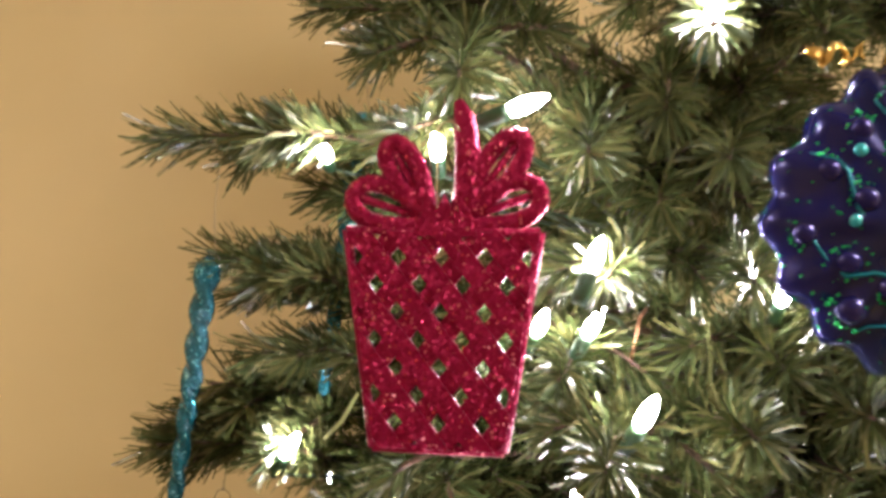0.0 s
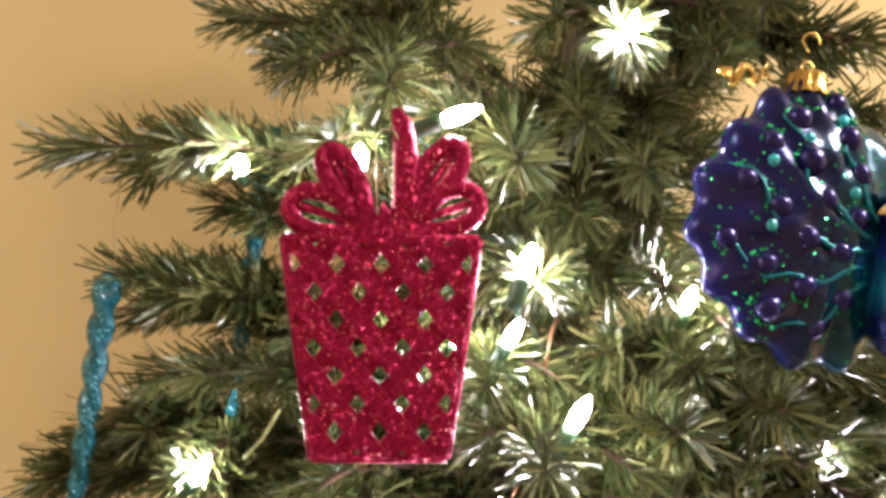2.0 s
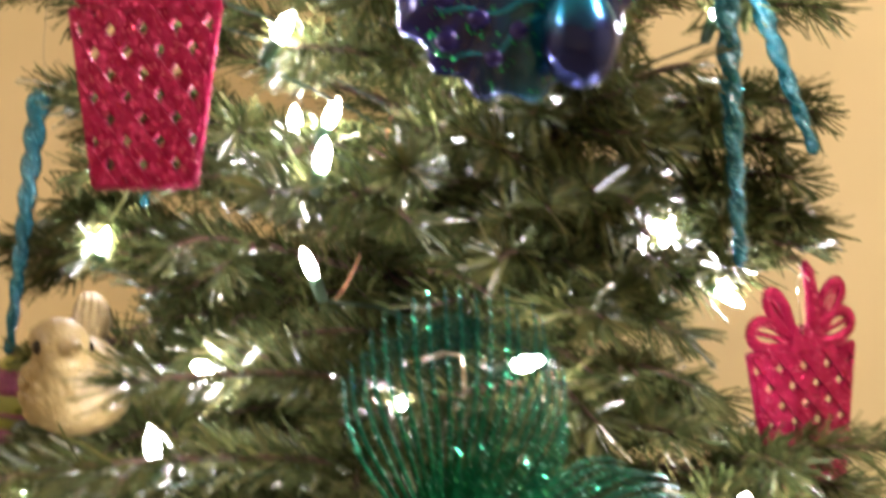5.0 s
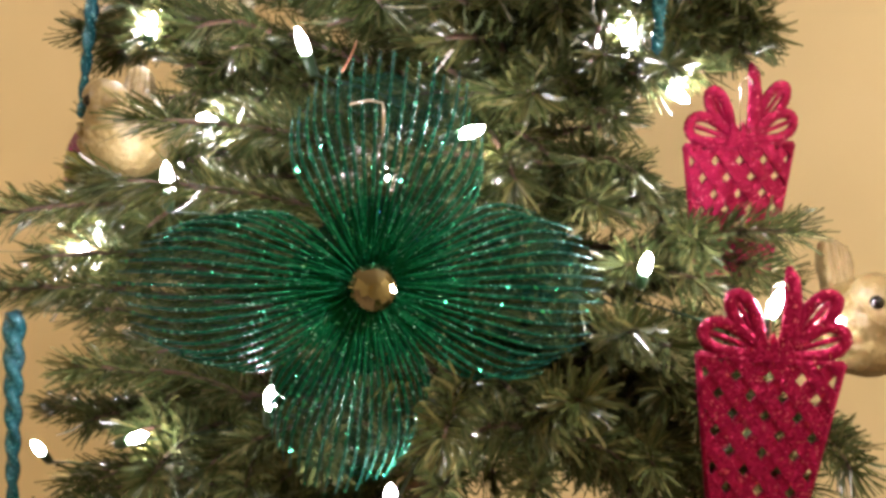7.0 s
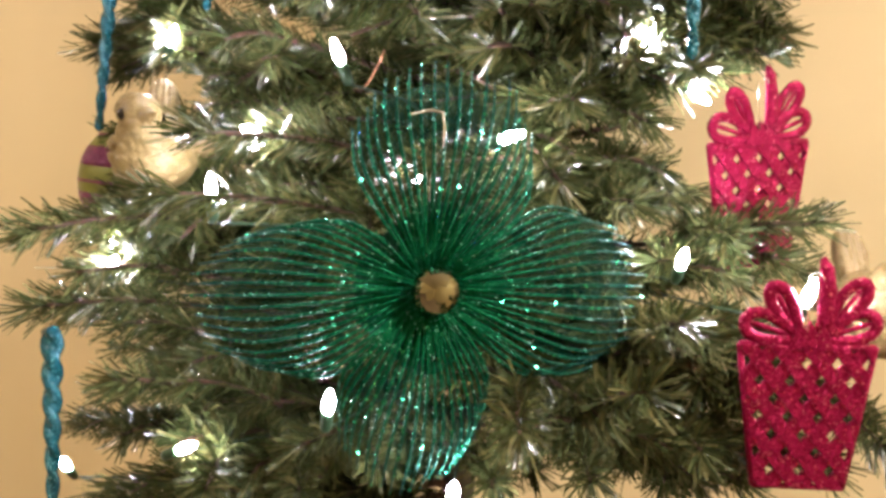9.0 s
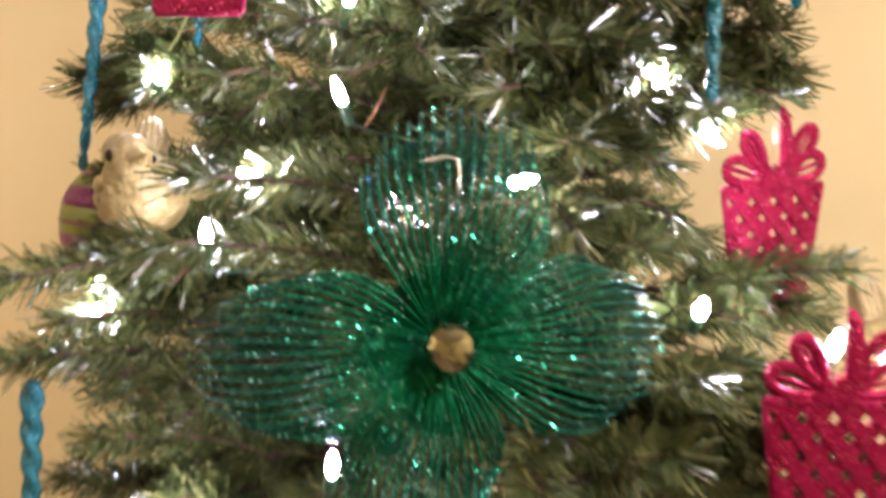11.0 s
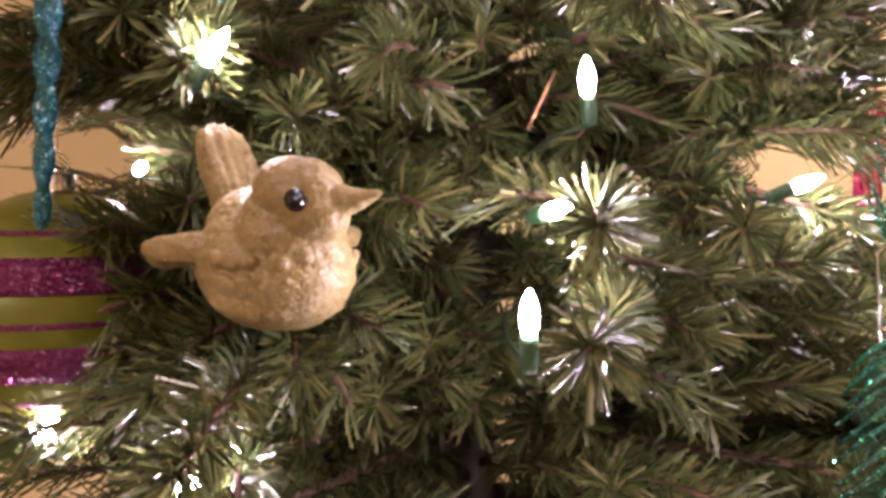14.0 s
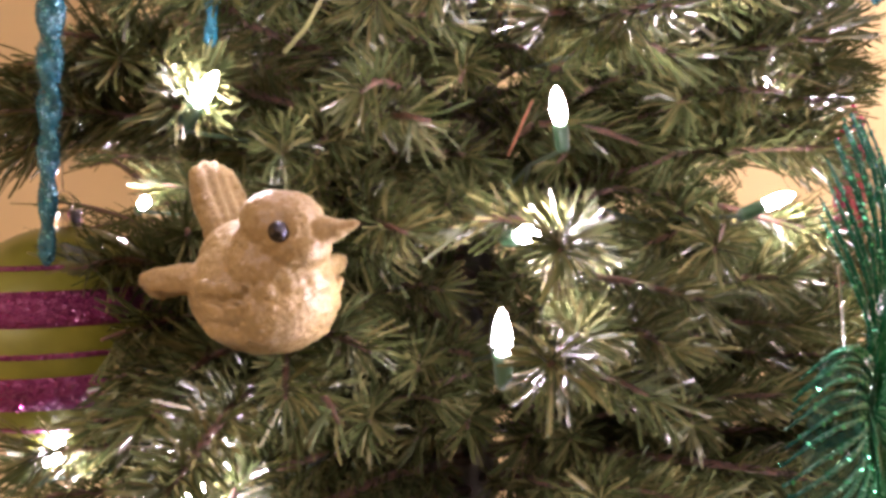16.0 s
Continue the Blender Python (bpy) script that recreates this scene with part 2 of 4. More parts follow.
# two unseen lamps, added to light the wall on both sides of the tree
added_ceiling_lamp = thing("added_ceiling_lamp", pose(1.35, 0.05, TOP), "unseen ceiling lamp with frosted dome, added to light the wall", "lamp", "ceiling lamps")
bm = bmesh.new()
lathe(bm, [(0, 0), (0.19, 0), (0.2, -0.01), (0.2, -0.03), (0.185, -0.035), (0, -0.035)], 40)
part("base", bm, TRIM, added_ceiling_lamp)
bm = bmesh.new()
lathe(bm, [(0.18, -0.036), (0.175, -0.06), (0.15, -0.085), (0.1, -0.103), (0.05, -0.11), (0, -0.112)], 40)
part("dome", bm, LAMP, added_ceiling_lamp)
copy_thing(added_ceiling_lamp, pose(-1.75, -0.75, TOP))

# ---------- the string of lights ----------
lights = thing("string_lights", pose(0, 0, 0), "string of lit warm white mini bulbs on green cable", "string lights")
# about 8 by 20 mm, larger than a mini bulb to stand for bloom
bm = bmesh.new()
lathe(bm, [(0.0030, 0.0), (0.0038, 0.003), (0.0039, 0.008), (0.0034, 0.012), (0.0022, 0.016), (0.0008, 0.019), (0, 0.0195)], 12)
first_bulb = part("bulb", bm, LIT, lights, "lit warm white glass bulb")
bm = bmesh.new()
lathe(bm, [(0, -0.017), (0.0034, -0.017), (0.0040, -0.014), (0.0044, -0.004), (0.0040, -0.0012), (0, -0.0012)], 10)
first_socket = part("socket", bm, SOCKET, first_bulb)
bulb_seats, glows = [], []


def bulb(x, y, z, rx=0, ry=0, clear=True):
    m = pose(x, y, z, rx, ry) @ pose(0, 0, -0.009)
    if not bulb_seats:
        ob = first_bulb
        ob.matrix_basis = m
    else:
        ob = again(first_bulb, m, lights)
        again(first_socket, Matrix(), ob)
    bulb_seats.append(m @ Vector((0, 0, -0.017)))
    # needles before this bulb are cleared to keep it in the camera's view
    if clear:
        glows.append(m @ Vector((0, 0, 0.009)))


bulb(-0.026, 0.579, 1.480, 20, 30)
bulb(0.176, 0.469, 1.536, 30, 20)
bulb(0.146, 0.470, 1.607, -20, 15)
bulb(0.151, 0.550, 1.574, 10, 25)
bulb(0.108, 0.455, 1.674, 0, 65)
bulb(0.372, 0.633, 1.513, 20, 10)
bulb(0.150, 0.529, 1.475, 20, -20)
bulb(0.109, 0.477, 1.410, 80, 5)
bulb(0.090, 0.463, 1.367, 5, -5)
bulb(0.417, 0.636, 1.472, 30, 120)
bulb(0.422, 0.548, 1.353, 40, 10)
bulb(0.207, 0.435, 1.237, 20, 10)
bulb(0.090, 0.454, 1.173, 10, 60)
bulb(0.300, 0.434, 1.194, 30, 10)
bulb(-0.102, 0.618, 1.285, 30, 30, False)
bulb(0.293, 0.524, 1.426, 10, 68)
bulb(0.193, 0.480, 1.732, 30, 10)
bulb(0.056, 0.522, 1.663, 60, 0, False)
bulb(-0.013, 0.542, 1.658, 75, 30, False)
bulb(0.121, 0.560, 1.571, 40, 20, False)
bulb(0.200, 0.600, 1.382, 60, 30)
bulb(0.252, 0.550, 1.601, 50, 0)
bulb(-0.094, 0.550, 1.086, 40, 0)
bulb(0.508, 0.540, 1.343, 10, 10)
bulb(0.553, 0.600, 1.322, 20, 0)
bulb(-0.038, 0.530, 1.284, 30, 40)
bulb(-0.051, 0.785, 1.418, 70, 30, False)
bulb(0.393, 0.580, 1.658, 30, 20)
order = sorted(range(len(bulb_seats)), key=lambda i: (round(bulb_seats[i].z / 0.11), bulb_seats[i].x * (1 if round(bulb_seats[i].z / 0.11) % 2 else -1)))
for i, j in zip(order, order[1:]):
    a, b = bulb_seats[i], bulb_seats[j]
    inward = lambda q, f: q.lerp(Vector((0.22, 0.80, q.z + (0.14 if q.x > 0.40 and q.z > 1.45 else -0.02))), f)
    line = [a, inward(a, 0.06), inward(a, 0.3), inward(a.lerp(b, 0.3), 0.6), inward(a.lerp(b, 0.7), 0.6), inward(b, 0.3), inward(b, 0.06), b]
    bm = bmesh.new()
    tube(bm, line, 0.0011, 6)
    part("cable", bm, CABLE, lights)

# ---------- the tree ----------
AX = Vector((0.22, 0.80, 0))
tree = thing("christmas_tree", pose(AX.x, AX.y, 0), "slim artificial green Christmas tree with bushy PVC needles", "tree")
bm = bmesh.new()
lathe(bm, [(0, 0.12), (0.019, 0.12), (0.019, 1.2), (0.014, 1.21), (0.013, 2.12), (0.004, 2.2), (0, 2.2)], 12)
part("trunk", bm, TRUNK, tree)
bm = bmesh.new()
lathe(bm, [(0, 0.1), (0.03, 0.1), (0.03, 0.3), (0.022, 0.31), (0.0, 0.31)], 16)
part("stand_collar", bm, TRUNK, tree)
bm = bmesh.new()
tube(bm, [(0.02, 0, 0.22), (0.12, 0, 0.12), (0.3, 0, 0.012)], 0.011, 8)
leg = part("stand_leg", bm, TRUNK, tree)
for k in range(1, 4):
    again(leg, pose(0, 0, 0, 0, 0, 90 * k), tree)

rng = np.random.default_rng(7)
# about the middle of the camera's path; bulbs are kept clear towards it
VIEW_POINT = np.array((0.2, 0.0, 1.48))
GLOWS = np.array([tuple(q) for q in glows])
# openings between the boughs, cut along the camera's sight lines: a point, the way on, and how wide
OPENINGS = [
    ((0.362, 0.55, 1.630), (0.005, 0.15, 0.042), 0.026),
    ((0.334, 0.55, 1.728), (0.057, 0.15, 0.044), 0.012),
    ((0.313, 0.57, 1.432), (0.140, 0.15, 0.002), 0.021),
    ((-0.080, 0.60, 1.429), (0.0, 0.15, 0.0), 0.024),
    ((-0.116, 0.60, 1.511), (-0.0113, 0.15, 0.0248), 0.023),
    ((0.428, 0.55, 1.420), (-0.007, 0.15, -0.005), 0.017),
]
# hanging things that the needles stay clear of on the camera's side, to keep them in view
HUNG = [((0.077, 0.43, 1.58), 0.062), ((-0.003, 0.515, 1.392), 0.046), ((-0.022, 0.585, 1.420), 0.030), ((-0.114, 0.63, 1.350), 0.036), ((0.274, 0.435, 1.633), 0.060), ((0.266, 0.41, 1.323), 0.06), ((0.510, 0.52, 1.28), 0.06), ((0.463, 0.63, 1.462), 0.042)]
# hollows cut in the needles where the camera sees dark gaps, at guessed depth
HOLLOWS = [((0.078, 0.52, 1.478), 0.036), ((0.205, 0.52, 1.456), 0.036), ((0.066, 0.51, 1.420), 0.026), ((0.085, 0.50, 1.385), 0.026), ((0.092, 0.49, 1.283), 0.082), ((0.115, 0.57, 1.285), 0.045), ((0.13, 0.59, 1.472), 0.040), ((0.22, 0.59, 1.452), 0.040), ((0.05, 0.49, 1.245), 0.045), ((0.274, 0.52, 1.327), 0.040), ((0.30, 0.50, 1.485), 0.034)]


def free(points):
    """Which points lie clear of the camera's sight lines to the lamps, of the openings and of the hung things."""
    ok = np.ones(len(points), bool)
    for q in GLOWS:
        way = VIEW_POINT - q
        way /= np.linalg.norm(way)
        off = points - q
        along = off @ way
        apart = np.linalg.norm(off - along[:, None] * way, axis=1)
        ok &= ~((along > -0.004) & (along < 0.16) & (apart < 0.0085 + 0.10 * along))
    for at, on, wide in OPENINGS:
        on = np.array(on) / np.linalg.norm(on)
        off = points - np.array(at)
        along = off @ on
        apart = np.linalg.norm(off - along[:, None] * on, axis=1)
        ok &= ~((along > -0.12) & (apart < wide * rng.uniform(0.6, 1.25, len(points))))
    for at, wide in HOLLOWS:
        ok &= np.linalg.norm(points - np.array(at), axis=1) > wide * rng.uniform(0.7, 1.15, len(points))
    for at, wide in HUNG:
        off = points - np.array(at)
        ok &= ~((np.hypot(off[:, 0], off[:, 2]) < wide) & (off[:, 1] < 0.012) & (off[:, 1] > -0.2))
    return ok


def needles(axis_pts, count, length, spread=46.0, width=0.00155, start=0.12):
    """Verts and faces of flat two-piece needles round a twig's axis."""
    pts = np.array(axis_pts)
    seg = np.linalg.norm(np.diff(pts, axis=0), axis=1)
    along = np.r_[0, np.cumsum(seg)] / seg.sum()
    s = np.sort(start + (1 - start) * rng.random(count))
    base = np.stack([np.interp(s, along, pts[:, k]) for k in range(3)], 1)
    ahead = np.stack([np.interp(np.clip(s + 0.05, 0, 1), along, pts[:, k]) - np.interp(np.clip(s - 0.05, 0, 1), along, pts[:, k]) for k in range(3)], 1)
    ahead /= np.linalg.norm(ahead, axis=1)[:, None] + 1e-9
    ref = np.where(np.abs(ahead[:, 2:3]) > 0.9, np.array([[1.0, 0, 0]]), np.array([[0, 0, 1.0]]))
    a = np.cross(ahead, ref)
    a /= np.linalg.norm(a, axis=1)[:, None]
    b = np.cross(ahead, a)
    phi = rng.random(count) * 2 * np.pi
    out = a * np.cos(phi)[:, None] + b * np.sin(phi)[:, None]
    tilt = np.radians(spread + rng.normal(0, 11, count)) * (1 - 0.22 * np.clip((s - 0.8) / 0.2, 0, 1))
    way = ahead * np.cos(tilt)[:, None] + out * np.sin(tilt)[:, None]
    side = np.cross(way, ahead)
    side /= np.linalg.norm(side, axis=1)[:, None] + 1e-9
    twist = rng.normal(0, 0.8, count)[:, None]
    side = side * np.cos(twist) + np.cross(way, side) * np.sin(twist)
    long = (length * (0.85 + 0.3 * rng.random(count)))[:, None]
    bend = ahead * 0.10 * long + rng.normal(0, 0.07, (count, 3)) * long
    mid, tip = base + way * long * 0.55, base + way * long + bend
    w = width * (0.8 + 0.4 * rng.random(count))[:, None]
    shift = np.array(AX)
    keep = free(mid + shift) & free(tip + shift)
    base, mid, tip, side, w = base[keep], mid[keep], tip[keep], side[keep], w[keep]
    count = int(keep.sum())
    verts = np.stack([base - side * w * 0.35, base + side * w * 0.35, mid + side * w * 0.5, mid - side * w * 0.5, tip + side * w * 0.38, tip - side * w * 0.38], 1).reshape(-1, 3)
    k = np.arange(count)[:, None] * 6
    faces = np.concatenate([k + [0, 1, 2, 3], k + [3, 2, 4, 5]], 0)
    return verts, faces


def sheet(name, pieces, material, parent):
    """One mesh object from several (verts, faces) arrays of quads."""
    verts, faces, n = [], [], 0
    for v, f in pieces:
        verts.append(v)
        faces.append(f + n)
        n += len(v)
    verts, faces = np.concatenate(verts), np.concatenate(faces)
    me = bpy.data.meshes.new(name)
    me.from_pydata(verts.tolist(), [], faces.tolist())
    me.materials.append(material)
    ob = new(name, me)
    ob.parent = parent
    return ob


def local(q):
    return Vector(q) - AX


def twig_line(tip, base, droop=0.006, n=6):
    tip, base = Vector(tip), Vector(base)
    bow = Vector((rng.normal(0, 0.004), rng.normal(0, 0.004), droop))
    return [base.lerp(tip, i / n) + bow * math.sin(math.pi * i / n) for i in range(n + 1)]


def bough(twigs, root, density=2700, length=0.0262):
    """A bough: its wires as one part, its needles as a part of that."""
    bm, sheets = bmesh.new(), []
    for n, (tip, base) in enumerate(twigs):
        line = [local(q) for q in twig_line(tip, base)]
        far = sum((b - a).length for a, b in zip(line, line[1:]))
        want = int(density * far) + 20
        leaves = needles([tuple(q) for q in line], want, length, start=0.02)
        if len(leaves[1]) < want * 1.4:
            continue
        tube(bm, line, [0.0022] * 5 + [0.0018, 0.001], 6)
        sheets.append(leaves)
    if not sheets:
        bm.free()
        return None
    root = Vector(root)
    first = Vector(twigs[0][1])
    far = (root - first).length
    start = 0.0
    if far > 0.06:
        for f0, f1 in ((0.2, 0.5), (0.5, 0.75), (0.75, 1.0)):
            stem = [tuple(local(root.lerp(first, f))) for f in (f0, (f0 + f1) / 2, f1)]
            want = int(density * 0.6 * far * (f1 - f0)) + 1
            leaves = needles(stem, want, length, start=0.0)
            sheets.append(leaves)
            if len(leaves[1]) < 1.5 * want:
                start = f1
    if start < 0.99:
        tube(bm, [local(root.lerp(first, start + (1 - start) * f)) + Vector((0, 0, 0.008 * math.sin(math.pi * f))) for f in (0, 0.5, 1)], [0.004, 0.0032, 0.0024], 6)
    ob = part("bough", bm, WIRE, tree)
    tagged(sheet("needles", sheets, NEEDLE, ob), kind="stuff")
    return ob


def spray(tip, base, sides=2, size=0.07, **more):
    """A visible bough: a main twig with side twigs, wired back to the trunk."""
    tip, base = Vector(tip), Vector(base)
    twigs = [(tip, base)]
    d = tip - base
    flat = d.cross(Vector((0, 0, 1))).normalized()
    for k in range(sides):
        at = base.lerp(tip, 0.05 + 0.4 * k / max(sides, 1))
        turn = flat * (1 if k % 2 else -1)
        go = (d.normalized() * 0.75 + turn * 0.65 + Vector((0, 0, rng.normal(0, 0.15)))).normalized()
        twigs.append((at + go * size * (0.8 + 0.4 * rng.random()), at))
    bough(twigs, (AX.x, AX.y, base.z - 0.05), **more)


spray((-0.125, 0.565, 1.663), (-0.005, 0.620, 1.668))
spray((-0.044, 0.600, 1.763), (0.083, 0.620, 1.765))
spray((0.072, 0.470, 1.689), (0.060, 0.600, 1.749))
spray((0.192, 0.470, 1.721), (0.218, 0.600, 1.792))
spray((0.138, 0.460, 1.654), (0.148, 0.600, 1.700))
spray((0.151, 0.470, 1.596), (0.178, 0.600, 1.614))
spray((-0.087, 0.600, 1.592), (0.001, 0.640, 1.565))
spray((-0.123, 0.600, 1.466), (-0.010, 0.660, 1.458))
spray((-0.097, 0.610, 1.508), (-0.013, 0.660, 1.492))
spray((0.157, 0.440, 1.511), (0.191, 0.580, 1.515))
spray((0.359, 0.600, 1.512), (0.356, 0.700, 1.504))
spray((0.230, 0.520, 1.603), (0.222, 0.620, 1.623))
spray((0.339, 0.520, 1.750), (0.300, 0.620, 1.780))
spray((0.225, 0.460, 1.530), (0.204, 0.600, 1.521))
spray((-0.061, 0.580, 1.436), (0.025, 0.660, 1.449))
spray((0.416, 0.620, 1.672), (0.405, 0.660, 1.676))
spray((0.413, 0.640, 1.605), (0.420, 0.700, 1.620))
spray((0.335, 0.500, 1.598), (0.266, 0.620, 1.589))
spray((0.428, 0.660, 1.518), (0.381, 0.700, 1.514))
spray((0.272, 0.460, 1.545), (0.316, 0.620, 1.528))
spray((0.141, 0.500, 1.479), (0.152, 0.650, 1.469))
spray((0.359, 0.580, 1.507), (0.326, 0.700, 1.520))
spray((-0.055, 0.440, 1.316), (0.010, 0.600, 1.325))
spray((-0.050, 0.450, 1.258), (0.005, 0.580, 1.246))
spray((0.512, 0.600, 1.386), (0.404, 0.660, 1.348))
spray((0.428, 0.640, 1.520), (0.351, 0.700, 1.487))
spray((0.416, 0.600, 1.432), (0.337, 0.700, 1.447))
spray((0.572, 0.550, 1.242), (0.511, 0.660, 1.236))
spray((0.347, 0.380, 1.261), (0.324, 0.550, 1.252))
spray((0.413, 0.420, 1.287), (0.361, 0.550, 1.208))
spray((0.004, 0.480, 1.202), (0.044, 0.580, 1.165))
spray((0.127, 0.420, 1.162), (0.070, 0.580, 1.139))
spray((0.275, 0.460, 1.477), (0.167, 0.620, 1.462))
spray((0.335, 0.500, 1.399), (0.261, 0.650, 1.432))
spray((0.428, 0.500, 1.317), (0.377, 0.620, 1.256))
spray((-0.120, 0.620, 1.476), (-0.044, 0.660, 1.496))
spray((-0.116, 0.630, 1.449), (-0.049, 0.680, 1.468))
spray((-0.071, 0.580, 1.422), (-0.031, 0.620, 1.387))
spray((0.095, 0.420, 1.406), (0.194, 0.580, 1.398))
spray((0.081, 0.400, 1.365), (0.204, 0.560, 1.347))
spray((-0.050, 0.600, 1.312), (0.020, 0.640, 1.316))
spray((0.237, 0.520, 1.434), (0.350, 0.620, 1.462))
spray((0.031, 0.460, 1.484), (0.033, 0.600, 1.498))
spray((0.301, 0.500, 1.515), (0.279, 0.620, 1.523))
spray((0.004, 0.520, 1.330), (0.020, 0.620, 1.345))
spray((0.231, 0.500, 1.398), (0.330, 0.620, 1.407))
spray((0.126, 0.440, 1.316), (0.172, 0.560, 1.322))
spray((0.397, 0.620, 1.410), (0.332, 0.700, 1.412))
spray((0.382, 0.580, 1.448), (0.319, 0.680, 1.459))
spray((0.334, 0.520, 1.456), (0.280, 0.640, 1.448))
spray((0.381, 0.560, 1.388), (0.336, 0.660, 1.366))
spray((0.454, 0.600, 1.341), (0.407, 0.680, 1.317))
spray((0.494, 0.620, 1.354), (0.441, 0.680, 1.337))
spray((0.409, 0.600, 1.491), (0.381, 0.680, 1.484))
spray((0.416, 0.640, 1.502), (0.421, 0.700, 1.508))
spray((0.421, 0.640, 1.531), (0.425, 0.700, 1.540))
spray((0.447, 0.540, 1.301), (0.393, 0.660, 1.269))
spray((0.452, 0.500, 1.231), (0.408, 0.620, 1.196))
spray((0.385, 0.460, 1.209), (0.353, 0.600, 1.190))
spray((0.237, 0.460, 1.192), (0.178, 0.600, 1.169))
spray((0.180, 0.460, 1.156), (0.116, 0.600, 1.133))
spray((0.001, 0.500, 1.149), (-0.009, 0.620, 1.120))
spray((0.032, 0.480, 1.245), (0.026, 0.600, 1.220))
spray((-0.030, 0.475, 1.285), (0.010, 0.600, 1.270))
spray((0.070, 0.540, 1.407), (0.056, 0.660, 1.403))
spray((0.179, 0.520, 1.475), (0.158, 0.640, 1.468))
spray((0.301, 0.520, 1.382), (0.275, 0.640, 1.348))
spray((0.373, 0.520, 1.605), (0.297, 0.620, 1.589))
spray((0.345, 0.500, 1.587), (0.284, 0.600, 1.565))
spray((0.396, 0.620, 1.587), (0.404, 0.700, 1.586))
spray((0.406, 0.640, 1.552), (0.414, 0.700, 1.556))
spray((0.421, 0.640, 1.525), (0.424, 0.700, 1.526))
spray((0.324, 0.520, 1.528), (0.299, 0.660, 1.524))
spray((0.278, 0.500, 1.511), (0.249, 0.660, 1.504))
spray((0.370, 0.560, 1.490), (0.334, 0.680, 1.485))
spray((0.234, 0.500, 1.476), (0.199, 0.660, 1.475))
spray((0.090, 0.540, 1.559), (0.058, 0.660, 1.565))
spray((0.082, 0.540, 1.465), (0.052, 0.680, 1.469))
spray((-0.051, 0.580, 1.581), (-0.040, 0.680, 1.592))
spray((-0.029, 0.580, 1.535), (0.001, 0.660, 1.530))
spray((-0.013, 0.600, 1.636), (0.025, 0.660, 1.639))
spray((-0.014, 0.590, 1.585), (0.021, 0.660, 1.587))
spray((0.176, 0.500, 1.686), (0.190, 0.620, 1.740))
spray((0.209, 0.500, 1.663), (0.216, 0.620, 1.701))
spray((0.178, 0.520, 1.641), (0.189, 0.640, 1.671))
spray((0.053, 0.540, 1.526), (0.061, 0.660, 1.527))
spray((0.088, 0.500, 1.482), (0.085, 0.620, 1.485))
spray((0.134, 0.520, 1.542), (0.141, 0.640, 1.560))
spray((0.249, 0.520, 1.558), (0.253, 0.640, 1.570))
spray((0.302, 0.520, 1.534), (0.315, 0.640, 1.536))
spray((0.274, 0.500, 1.485), (0.293, 0.620, 1.489))
spray((0.026, 0.580, 1.751), (0.079, 0.660, 1.795))
spray((0.256, 0.520, 1.737), (0.262, 0.640, 1.792))
spray((-0.089, 0.620, 1.487), (-0.048, 0.680, 1.501))
spray((0.046, 0.610, 1.456), (0.070, 0.710, 1.472))
spray((0.089, 0.630, 1.442), (0.131, 0.730, 1.450))
spray((0.110, 0.590, 1.421), (0.178, 0.710, 1.420))
spray((0.203, 0.590, 1.390), (0.315, 0.690, 1.386))
spray((0.066, 0.610, 1.359), (0.097, 0.710, 1.352))
spray((0.094, 0.590, 1.324), (0.129, 0.690, 1.312))
spray((0.199, 0.590, 1.358), (0.295, 0.710, 1.339))
spray((0.126, 0.610, 1.495), (0.174, 0.710, 1.526))
spray((0.203, 0.630, 1.448), (0.283, 0.730, 1.463))
spray((0.277, 0.650, 1.483), (0.353, 0.750, 1.510))
spray((-0.054, 0.600, 1.306), (0.004, 0.660, 1.302))

spray((0.341, 0.550, 1.345), (0.283, 0.660, 1.323))
spray((0.377, 0.550, 1.323), (0.327, 0.660, 1.296))
spray((0.328, 0.540, 1.303), (0.270, 0.660, 1.266))
spray((0.313, 0.500, 1.175), (0.282, 0.620, 1.146))
spray((0.249, 0.500, 1.249), (0.208, 0.640, 1.227))
spray((0.111, 0.500, 1.229), (0.058, 0.640, 1.196))
spray((0.168, 0.500, 1.327), (0.122, 0.640, 1.304))
spray((0.225, 0.500, 1.372), (0.180, 0.640, 1.374))
spray((0.134, 0.610, 1.281), (0.178, 0.710, 1.260))
spray((0.065, 0.590, 1.295), (0.093, 0.690, 1.273))
spray((0.207, 0.610, 1.267), (0.272, 0.710, 1.243))
spray((0.022, 0.590, 1.295), (0.047, 0.690, 1.277))
spray((0.268, 0.630, 1.301), (0.346, 0.730, 1.292))

spray((0.385, 0.600, 1.443), (0.349, 0.680, 1.448))
spray((0.404, 0.600, 1.423), (0.368, 0.680, 1.420))
spray((0.364, 0.560, 1.427), (0.331, 0.660, 1.418))
spray((0.404, 0.630, 1.391), (0.351, 0.700, 1.385))
spray((0.406, 0.620, 1.444), (0.357, 0.700, 1.445))
spray((0.402, 0.640, 1.432), (0.345, 0.700, 1.452))
spray((-0.071, 0.565, 1.336), (0.015, 0.630, 1.320))
spray((-0.082, 0.570, 1.313), (0.005, 0.640, 1.292))
spray((-0.112, 0.600, 1.290), (-0.030, 0.660, 1.266))
spray((0.474, 0.600, 1.245), (0.400, 0.680, 1.225))
spray((0.515, 0.600, 1.300), (0.435, 0.680, 1.270))
spray((0.535, 0.610, 1.255), (0.455, 0.690, 1.220))
spray((0.550, 0.600, 1.205), (0.470, 0.680, 1.180))
spray((0.500, 0.590, 1.270), (0.425, 0.670, 1.250))
